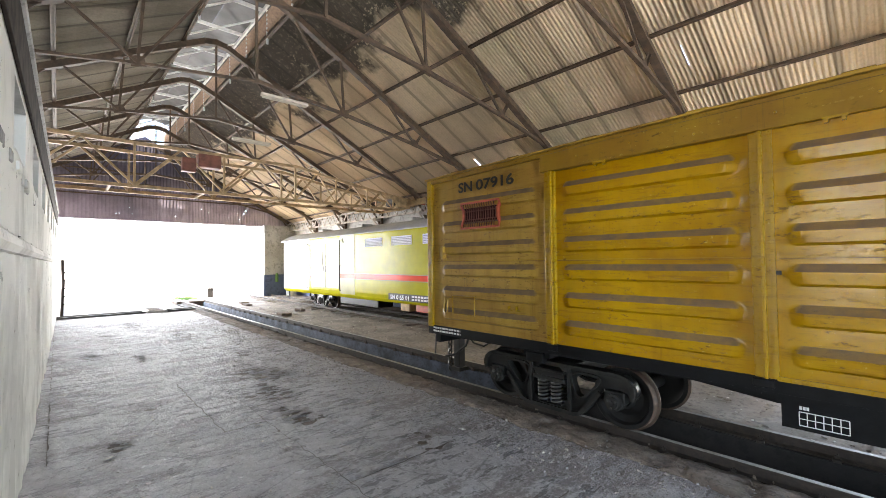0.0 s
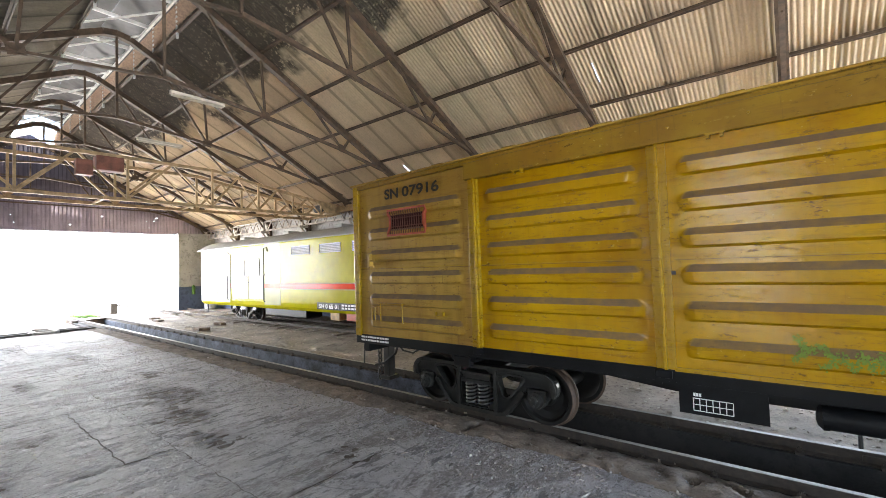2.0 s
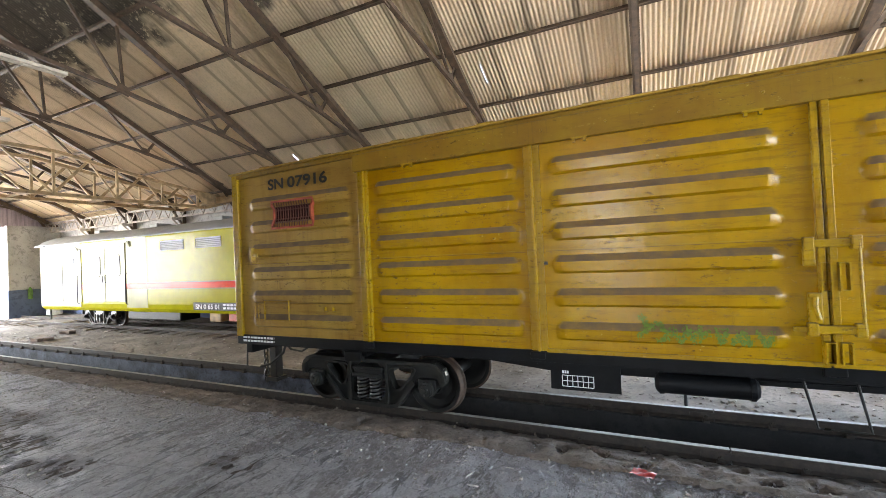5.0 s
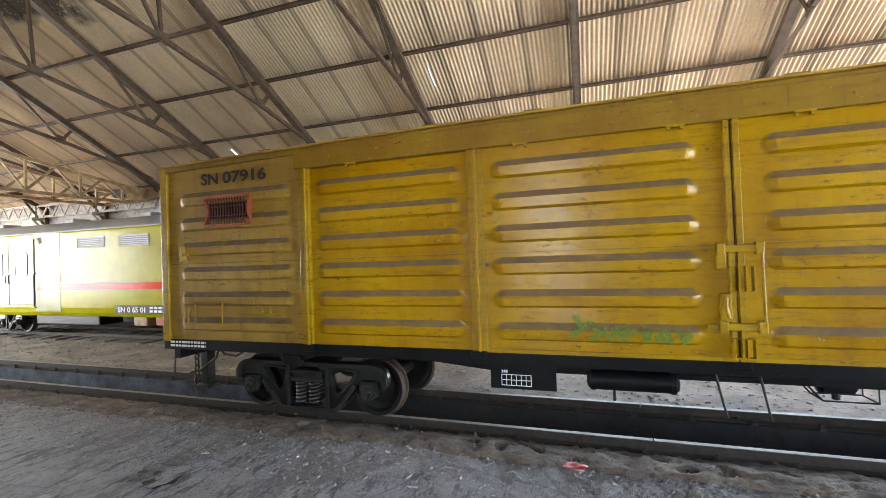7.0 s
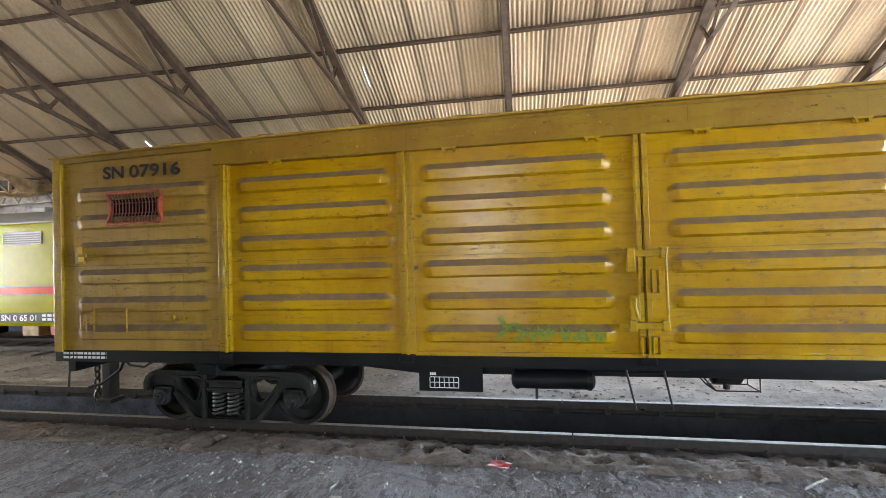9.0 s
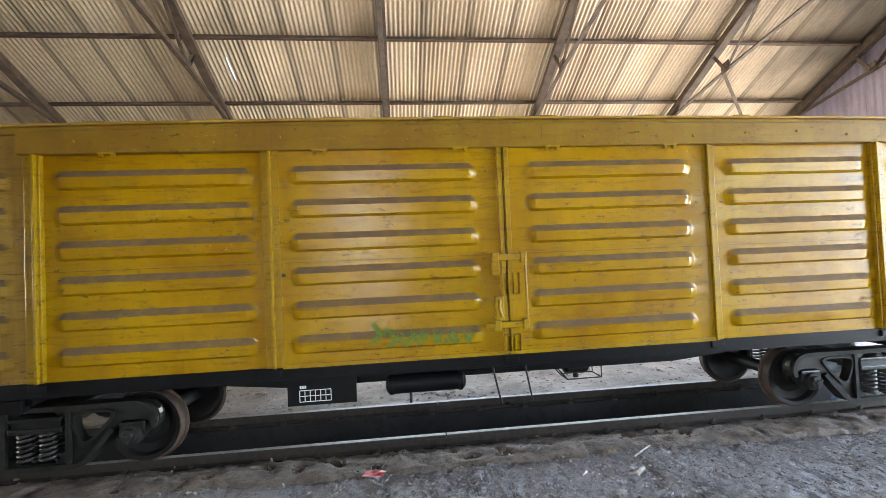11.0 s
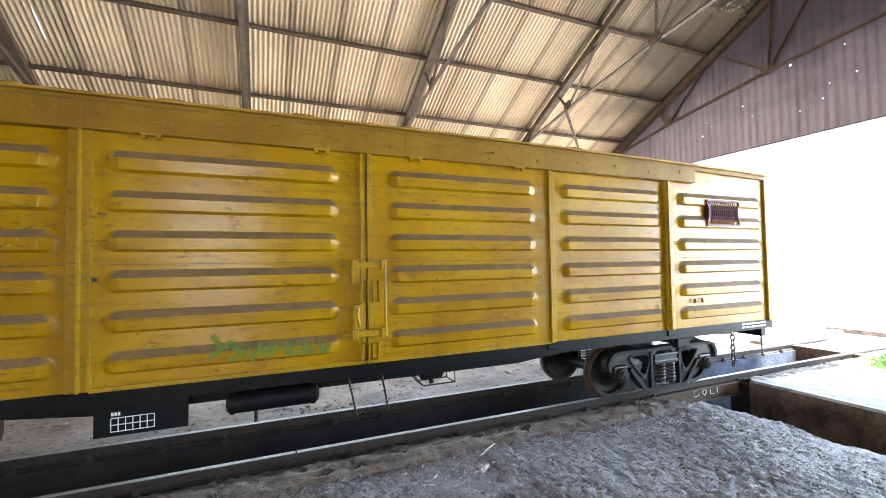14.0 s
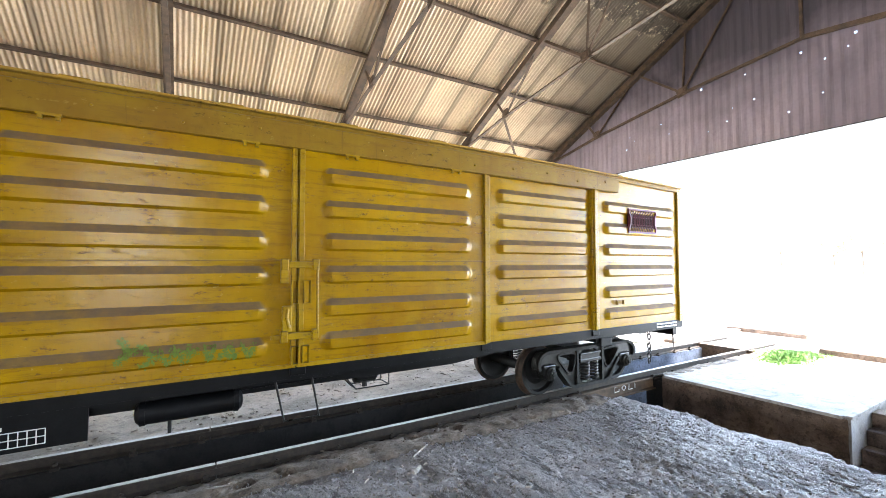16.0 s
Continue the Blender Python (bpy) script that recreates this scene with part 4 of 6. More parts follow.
    for k in range(12):
        x = 0.6 + k * 1.02
        bm = bmesh.new()
        z = 3.13 + camber(x)
        box(bm, x - 0.09, WY0 - 0.055, z - 0.012, x + 0.09, WY0 + 0.4, z + 0.022, 0.01)
        part("roof_seam", bm, YELLOW_TRIM, root)
    return root


BOXCAR = build_boxcar()


def text_mesh(words, size, extrude=0.0015, spacing=1.0):
    """Lettering in the built-in font as a mesh in the xy plane."""
    cu = bpy.data.curves.new("lettering", "FONT")
    cu.body, cu.size, cu.extrude, cu.space_character = words, size, extrude, spacing
    cu.offset = size * 0.022
    tmp = new("lettering_source", cu)
    bpy.context.view_layer.update()
    me = bpy.data.meshes.new_from_object(tmp.evaluated_get(bpy.context.evaluated_depsgraph_get()))
    bpy.data.objects.remove(tmp)
    return me


def letter_part(words, size, x, y, z, parent, material, label, width=None):
    me = text_mesh(words, size)
    w = max(v.co.x for v in me.vertices)
    k = width / w if width else 1.0
    r = ROOTS[root_of(parent)]
    for v in me.vertices:
        v.co = Vector((x + v.co.x * k - r.x, y - v.co.z - 0.002 - r.y, z + v.co.y - r.z))
    me.materials.append(material)
    ob = new("lettering", me)
    ob.parent = parent
    ob["label"] = label
    return ob


def build_underframe(root):
    for y, nm in ((0.0, "sole_bar"), (WY1 - 0.07, "sole_bar")):
        bm = bmesh.new()
        box(bm, -0.06, y, 0.84, 12.48, y + 0.07, 0.952, 0.004)
        box(bm, -0.06, y + 0.0, 0.825, 12.48, y + 0.12, 0.842)
        part(nm, bm, BLACK, root, "black painted sole bar")
    bm = bmesh.new()
    extrude_poly(bm, [(0.0, 0.9), (0.0, 0.72), (3.2, 0.72), (4.1, 0.6), (8.1, 0.6), (9.1, 0.72), (12.4, 0.72), (12.4, 0.9)], "y", 0.95, 1.5)
    part("centre_sill", bm, BLACK, root, "black centre sill, deeper at mid-length")
    bm = bmesh.new()
    extrude_poly(bm, [(2.9, 0.84), (3.2, 0.78), (4.1, 0.69), (8.1, 0.69), (9.1, 0.78), (9.5, 0.84)], "y", 0.28, 0.34)
    part("side_truss_plate", bm, BLACK, root)
    bm = bmesh.new()
    box(bm, 0, 0.05, 0.9, 12.4, WY1 - 0.05, 0.955)
    part("floor_plate", bm, BLACK, root)
    for x in (0.05, 12.28):
        bm = bmesh.new()
        box(bm, x, 0.05, 0.7, x + 0.1, WY1 - 0.05, 0.93)
        part("headstock", bm, BLACK, root)
    for cx in (1.84, 10.58):
        bm = bmesh.new()
        box(bm, cx - 0.18, 0.07, 0.75, cx + 0.18, WY1 - 0.07, 0.9)
        box(bm, cx - 0.16, 0.9, 0.665, cx + 0.16, 1.5, 0.75)
        part("body_bolster", bm, BLACK, root)
        bm = bmesh.new()
        box(bm, cx - 0.12, 0.03, 0.69, cx + 0.12, 0.12, 0.81, 0.01)
        part("jacking_pad", bm, BLACK, root)
    for x in (3.05, 4.0, 5.2, 7.6, 8.6):
        bm = bmesh.new()
        box(bm, x - 0.04, 0.07, 0.8, x + 0.04, WY1 - 0.07, 0.9)
        part("cross_bearer", bm, BLACK, root)
    for x in (2.12, 4.07, 6.27, 8.39, 10.3):
        bm = bmesh.new()
        box(bm, x - 0.07, -0.02, 0.87, x + 0.07, 0.02, 0.94, 0.008)
        part("post_bracket", bm, BLACK, root)
    # data plate with its grid
    bm = bmesh.new()
    box(bm, 4.16, 0.1, 0.565, 4.79, 0.13, 0.82)
    plate = part("data_plate", bm, BLACK, root, "black plate with a white painted grid")
    for k in range(3):
        bm = bmesh.new()
        z = 0.6 + k * 0.052
        box(bm, 4.27, 0.096, z - 0.003, 4.555, 0.1, z + 0.003)
        part("grid_line", bm, WHITE_INK, plate)
    for k in range(7):
        bm = bmesh.new()
        x = 4.27 + k * 0.0475
        box(bm, x - 0.003, 0.095, 0.6, x + 0.003, 0.0995, 0.704)
        part("grid_line", bm, WHITE_INK, plate)
    bm = bmesh.new()
    for k in range(3):
        box(bm, 4.272 + k * 0.021, 0.096, 0.722, 4.288 + k * 0.021, 0.1, 0.748)
    part("stencil_mark", bm, WHITE_INK, plate)
    # air reservoir
    bm = bmesh.new()
    lathe(bm, [(-0.385, 0.03), (-0.375, 0.065), (-0.35, 0.088), (0.35, 0.088), (0.375, 0.065), (0.385, 0.03)], (5.45, 0.13, 0.695), "x", 24)
    tank = part("air_reservoir", bm, BLACK, root, "", True)
    for x in (5.12, 5.78):
        bm = bmesh.new()
        lathe(bm, [(-0.018, 0.09), (-0.018, 0.095), (0.018, 0.095), (0.018, 0.09)], (x, 0.13, 0.695), "x", 20)
        box(bm, x - 0.018, 0.11, 0.78, x + 0.018, 0.15, 0.83)
        part("tank_strap", bm, BLACK, tank)
    bm = bmesh.new()
    tube(bm, [(5.3, 0.13, 0.62), (5.3, 0.13, 0.51)], 0.014)
    part("drain_cock", bm, BOGIE, tank)
    bm = bmesh.new()
    tube(bm, [(5.8, 0.24, 0.75), (6.9, 0.3, 0.75)], 0.014)
    part("brake_pipe", bm, BLACK, root)
    # step and brake gear
    bm = bmesh.new()
    tube(bm, [(6.09, 0.06, 0.83), (6.17, 0.06, 0.455), (6.48, 0.06, 0.455), (6.41, 0.06, 0.83)], 0.011)
    part("foot_step", bm, BOGIE, root)
    bm = bmesh.new()
    lathe(bm, [(-0.14, 0.06), (-0.12, 0.11), (0.1, 0.11), (0.16, 0.05)], (7.06, 0.4, 0.72), "x", 20)
    box(bm, 6.98, 0.32, 0.76, 7.16, 0.48, 0.92)
    tube(bm, [(7.06, 0.4, 0.65), (7.06, 0.4, 0.56)], 0.03)
    part("brake_valve", bm, BOGIE, root)
    bm = bmesh.new()
    for y in (0.3, 0.52):
        tube(bm, [(6.75, y, 0.78), (6.93, y, 0.57), (7.3, y, 0.57), (7.3, y, 0.78)], 0.008, 6)
    tube(bm, [(6.93, 0.3, 0.57), (6.93, 0.52, 0.57)], 0.008, 6)
    tube(bm, [(7.3, 0.3, 0.57), (7.3, 0.52, 0.57)], 0.008, 6)
    part("safety_cage", bm, BOGIE, root)
    # stencilled notes on the sole bar: unreadable, as bars
    for x0, x1 in ((0.05, 0.62), (11.75, 12.3)):
        for k in range(2):
            x = x0
            while x < x1:
                w = 0.03 + 0.05 * ((x * 37 + k) % 1)
                bm = bmesh.new()
                box(bm, x, -0.003, 0.905 - 0.045 * k, min(x + w, x1), 0.0, 0.93 - 0.045 * k)
                part("stencil_bar", bm, WHITE_INK, root)
                x += w + 0.016
    # couplers
    for x, s in ((0.0, -1), (12.42, 1)):
        bm = bmesh.new()
        box(bm, min(x, x + s * 0.5), 1.12, 0.6, max(x, x + s * 0.5), 1.3, 0.78, 0.02)
        extrude_poly(bm, [(x + s * 0.45, 1.05), (x + s * 0.62, 1.02), (x + s * 0.78, 1.1), (x + s * 0.74, 1.22), (x + s * 0.6, 1.26), (x + s * 0.5, 1.36), (x + s * 0.42, 1.34)], "z", 0.53, 0.83)
        cp = part("coupler", bm, BOGIE, root)
        bm = bmesh.new()
        tube(bm, [(x, 0.25, 0.76), (x + s * 0.18, 0.25, 0.74), (x + s * 0.2, 0.9, 0.74), (x + s * 0.5, 1.1, 0.8)], 0.012)
        tube(bm, [(x + s * 0.18, 0.25, 0.74), (x + s * 0.2, 0.25, 0.45)], 0.012)
        part("uncoupling_lever", bm, BOGIE, cp)
        for k in range(7):
            bm = bmesh.new()
            zc = 0.56 - 0.09 * k
            flat = k % 2
            pts = [(x + s * 0.66 + (0 if flat else 0.034 * math.cos(a)), 1.0 + (0.034 * math.cos(a) if flat else 0), zc + 0.06 * math.sin(a)) for a in [math.tau * q / 10 for q in range(10)]]
            tube(bm, pts, 0.014, 6, True)
            part("chain_link", bm, BOGIE, cp)
    bm = bmesh.new()
    box(bm, -0.38, 0.82, 0.1, -0.25, 0.96, 0.72, 0.01)
    box(bm, -0.43, 0.78, 0.06, -0.2, 1.0, 0.12, 0.01)
    part("end_post", bm, BOGIE, root, "greasy post under the wagon end")
    bm = bmesh.new()
    tube(bm, [(-0.05, 0.9, 0.76), (-0.12, 0.85, 0.5), (-0.3, 0.75, 0.34), (-0.45, 0.7, 0.3)], 0.02)
    part("brake_hose", bm, RUBBER, root)
    bm = bmesh.new()
    tube(bm, [(0.25, 0.5, 0.78), (0.4, 0.5, 0.66), (0.6, 0.5, 0.64), (0.75, 0.5, 0.72)], 0.014)
    part("brake_hose", bm, RUBBER, root)


RED_DUSTY = plain("dusty_red_bars", (0.15, 0.065, 0.048), 0.8, 0.0, 0.3, 12, spec=0.1)
VENT_DARK = plain("dark_red_vent_void", (0.035, 0.010, 0.008), 0.8, 0.0, 0.3, 12, spec=0.1)


def build_fittings(root):
    letter_part("SN", 0.19, 0.61, 0.003, 2.865, root, LETTER, "dark stencilled letters", 0.27)
    letter_part("07916", 0.19, 0.95, 0.003, 2.865, root, LETTER, "dark stencilled wagon number", 0.645)
    # barred ventilators with bent frames
    for x0, frame_mat, bar_mat in ((0.7, RUST_RED, RED_DUSTY), (11.03, MAROON, MAROON)):
        z0, z1 = 2.35, 2.69
        w = 0.68
        bm = bmesh.new()
        box(bm, x0 + 0.015, -0.012, z0 + 0.01, x0 + w - 0.015, 0.0, z1 - 0.01)
        vent = part("ventilator", bm, VENT_DARK, root, "red oxide ventilator grille with bent bars")
        bm = bmesh.new()
        line = []
        left = [(x0, z1), (x0 + 0.012, z1 - 0.05), (x0 + 0.05, z1 - 0.1), (x0 + 0.05, z0 + 0.12), (x0 + 0.015, z0 + 0.05), (x0, z0)]
        right = [(x0 + w, z0), (x0 + w + 0.01, z0 + 0.05), (x0 + w - 0.02, z0 + 0.12), (x0 + w - 0.02, z1 - 0.1), (x0 + w + 0.012, z1 - 0.05), (x0 + w, z1)]
        ribbon(bm, left + right, 0.025, -0.05, 0.0, True)
        part("grille_frame", bm, frame_mat, vent)
        for k in range(14):
            bm = bmesh.new()
            x = x0 + 0.07 + k * 0.042
            x -= 0.03
            pts = [(x, -0.035, z1 - 0.01), (x + 0.012, -0.04, z1 - 0.05), (x + 0.045, -0.045, z1 - 0.1), (x + 0.045, -0.045, z0 + 0.12), (x + 0.014, -0.04, z0 + 0.05), (x + 0.004, -0.035, z0 + 0.01)]
            tube(bm, pts, 0.006, 6)
            part("grille_bar", bm, bar_mat, vent)
        for k in range(1, 3):
            bm = bmesh.new()
            box(bm, x0 + 0.05, -0.03, z0 + k * 0.113 - 0.006, x0 + w - 0.02, -0.018, z0 + k * 0.113 + 0.006)
            part("grille_bar", bm, bar_mat, vent)
    # card holder and small brackets on the end panel
    bm = bmesh.new()
    tube(bm, [(x, -0.055, z) for x, z in ((0.53, 1.17), (0.74, 1.17), (0.95, 1.17), (0.95, 1.42), (0.74, 1.42), (0.53, 1.42))], 0.011, 6, True)
    for x in (0.53, 0.95):
        for z in (1.17, 1.42):
            tube(bm, [(x, -0.055, z), (x, 0.01, z)], 0.009, 6)
    part("card_holder", bm, YELLOW_TRIM, root)
    bm = bmesh.new()
    tube(bm, [(x, -0.055, z) for x, z in ((0.36, 1.18), (0.36, 1.36), (0.42, 1.36), (0.42, 1.18))], 0.010, 6, True)
    for z in (1.18, 1.36):
        tube(bm, [(0.39, -0.055, z), (0.39, 0.01, z)], 0.009, 6)
    part("grab_handle", bm, YELLOW_TRIM, root)
    bm = bmesh.new()
    box(bm, 0.31, -0.075, 1.93, 0.35, 0.0, 2.12, 0.006)
    box(bm, 0.33, -0.07, 2.0, 0.44, -0.05, 2.03)
    box(bm, 0.35, -0.07, 1.92, 0.42, -0.045, 1.945)
    part("lamp_bracket", bm, YELLOW_DUSTY, root, "worn lamp bracket")
    for x in (1.5, 1.62, 10.75, 10.9):
        bm = bmesh.new()
        box(bm, x, -0.035, 1.28, x + 0.012, 0.0, 1.34)
        box(bm, x, -0.035, 1.28, x + 0.05, -0.0, 1.29)
        part("card_clip", bm, YELLOW_TRIM, root)
    bm = bmesh.new()
    box(bm, 4.165, -0.03, 1.77, 4.21, -0.023, 1.8)
    part("bolt_hole", bm, RUBBER, root, "small black hole in the door")
    # sheet lap across the panels
    for xa, xb in ((0.08, 2.05), (2.2, 4.0), (4.2, 6.2), (6.33, 8.33), (8.5, 10.2), (10.4, 12.33)):
        bm = bmesh.new()
        yy = -0.024 if 4.1 < xa < 8 else 0.013
        box(bm, xa, yy - 0.003, 1.905, xb, yy + 0.002, 1.913)
        part("sheet_lap", bm, YELLOW_TRIM, root)
    # door lock: bars, staple, handles
    y = -0.03
    bm = bmesh.new()
    box(bm, 6.195, y - 0.03, WZ0 + 0.02, 6.238, y + 0.02, 2.915, 0.004)
    box(bm, 6.258, y - 0.04, WZ0 + 0.02, 6.303, y + 0.02, 2.915, 0.004)
    part("meeting_stile", bm, YELLOW_TRIM, root)
    for z in (1.865, 1.235):
        bm = bmesh.new()
        box(bm, 6.1, y - 0.075, z - 0.03, 6.42, y - 0.035, z + 0.03, 0.006)
        for x in (6.13, 6.4):
            box(bm, x - 0.03, y - 0.09, z - 0.05, x + 0.03, y - 0.03, z + 0.05, 0.008)
        part("lock_bar", bm, YELLOW_TRIM, root)
    bm = bmesh.new()
    tube(bm, [(6.41, y - 0.08, 1.86), (6.415, y - 0.08, 1.24)], 0.012)
    part("lock_rod", bm, YELLOW_TRIM, root)
    bm = bmesh.new()
    box(bm, 6.12, y - 0.05, 1.27, 6.2, y, 1.5, 0.006)
    tube(bm, [(6.16, y - 0.06, 1.47), (6.15, y - 0.075, 1.4), (6.17, y - 0.075, 1.31)], 0.016)
    part("hasp", bm, YELLOW_TRIM, root)
    for x0, z0, z1 in ((6.195, 1.52, 1.72), (6.3, 1.52, 1.72), (6.2, 0.99, 1.14), (6.29, 0.99, 1.14)):
        bm = bmesh.new()
        ribbon(bm, [(x0, z0), (x0 + 0.055, z0), (x0 + 0.055, z1), (x0, z1)], 0.012, y - 0.085, y - 0.02, True)
        part("pull_handle", bm, YELLOW_TRIM, root)
    bm = bmesh.new()
    box(bm, 6.1, y - 0.06, 1.7, 6.17, y - 0.02, 1.83, 0.006)
    part("lock_tongue", bm, YELLOW_TRIM, root)
    bm = bmesh.new()
    box(bm, 6.02, y - 0.06, 1.215, 6.1, y - 0.04, 1.25)
    part("bar_end", bm, YELLOW_TRIM, root)
    # green spray scrawl, as plain strokes over the lowest rib
    marks = [[(4.98, 1.3), (5.03, 1.22), (4.96, 1.12)], [(5.0, 1.18), (5.12, 1.24), (5.2, 1.15), (5.1, 1.09)], [(5.22, 1.2), (5.28, 1.1), (5.33, 1.2), (5.38, 1.1)],
             [(5.42, 1.22), (5.42, 1.09)], [(5.36, 1.17), (5.5, 1.17)], [(5.53, 1.2), (5.56, 1.1), (5.6, 1.2)], [(5.63, 1.1), (5.7, 1.19), (5.76, 1.1), (5.68, 1.12)], [(5.8, 1.2), (5.86, 1.09), (5.9, 1.18)]]
    r = random.Random(21)
    bm = bmesh.new()
    for line in marks:
        n = 10
        pts = []
        for (xa, za), (xb, zb) in zip(line, line[1:]):
            pts += [(xa + (xb - xa) * q / n, za + (zb - za) * q / n) for q in range(n)]
        for x, z in pts:
            for _ in range(7):
                u, v, h = x + r.gauss(0, 0.012), z + r.gauss(0, 0.014), r.uniform(0.003, 0.008)
                d = rib_depth(u, v, 4.24, 6.02) + 0.022 + 0.0055
                bm.faces.new([bm.verts.new((u + h * p, -d - 0.0004 * r.random(), v + h * q)) for p, q in ((-1, -0.6), (0.7, -1), (1, 0.8), (-0.5, 1))])
    part("spray_mark", bm, GREEN_INK, root, "green spray paint scrawl")["kind"] = "stuff"


build_underframe(BOXCAR)
build_fittings(BOXCAR)


def helix(bm, cx, cy, z0, z1, r, wire, turns):
    n = 10 * turns
    tube(bm, [(cx + r * math.cos(k * math.tau / 10), cy + r * math.sin(k * math.tau / 10), z0 + (z1 - z0) * k / n) for k in range(n + 1)], wire, 6)
    return bm


def softened(loop, times=2):
    """A closed outline with its corners cut round."""
    for _ in range(times):
        out = []
        for (ax, az), (bx, bz) in zip(loop, loop[1:] + loop[:1]):
            out += [(ax * 0.78 + bx * 0.22, az * 0.78 + bz * 0.22), (ax * 0.22 + bx * 0.78, az * 0.22 + bz * 0.78)]
        loop = out
    return loop


def side_plate(root, cx, ya, yb):
    """A cast bogie side frame: an arched plate with openings and raised rims."""
    half_outline = [(0.0, 0.655), (0.4, 0.655), (0.88, 0.66), (0.98, 0.635), (1.05, 0.575), (1.075, 0.5), (1.05, 0.4), (0.985, 0.4), (0.96, 0.475), (0.7, 0.475), (0.67, 0.4), (0.6, 0.31), (0.42, 0.105), (0.34, 0.075), (0.0, 0.075)]
    outer = softened(half_outline + [(-x, z) for x, z in half_outline[::-1][1:-1]], 1)
    tri = softened([(0.30, 0.585), (0.66, 0.585), (0.66, 0.52), (0.46, 0.30), (0.37, 0.30), (0.31, 0.45)])
    mid_hole = softened([(0.245, 0.125), (0.245, 0.60), (-0.245, 0.60), (-0.245, 0.125)], 1)
    loops = [outer, tri, [(-x, z) for x, z in tri[::-1]], mid_hole]
    pts = [p for lp in loops for p in lp]
    tris = geometry.tessellate_polygon([[Vector((x, z, 0)) for x, z in lp] for lp in loops])
    bm = bmesh.new()
    a = [bm.verts.new((cx + x, ya + 0.03, z)) for x, z in pts]
    b = [bm.verts.new((cx + x, yb - 0.03, z)) for x, z in pts]
    for t in tris:
        bm.faces.new([a[i] for i in t])
        bm.faces.new([b[i] for i in t[::-1]])
    k = 0
    for lp in loops:
        n = len(lp)
        for i in range(n):
            bm.faces.new((a[k + i], a[k + (i + 1) % n], b[k + (i + 1) % n], b[k + i]))
        k += n
    part("side_frame", bm, BOGIE, root)
    bm = bmesh.new()
    for lp in loops[1:3]:
        ribbon(bm, [(cx + x, z) for x, z in lp], 0.026, ya + 0.01, yb - 0.01, True)
    arc = [(0.4, 0.635), (0.8, 0.64), (0.9, 0.635), (0.965, 0.61), (1.015, 0.565), (1.04, 0.505), (1.04, 0.45), (1.02, 0.405)]
    ribbon(bm, [(cx - x, z) for x, z in arc[::-1]] + [(cx + x, z) for x, z in arc], 0.045, ya - 0.012, yb + 0.012)
    for q in (-1, 1):
        ribbon(bm, [(cx + q * x, z) for x, z in ((0.66, 0.41), (0.585, 0.315), (0.41, 0.12), (0.33, 0.095), (0.0, 0.095))], 0.045, ya - 0.005, yb + 0.005)
        ribbon(bm, [(cx + q * 0.275, 0.61), (cx + q * 0.275, 0.12)], 0.04, ya - 0.005, yb + 0.005)
    part("frame_rim", bm, BOGIE_EDGE, root, "worn raised rims of the cast side frame")


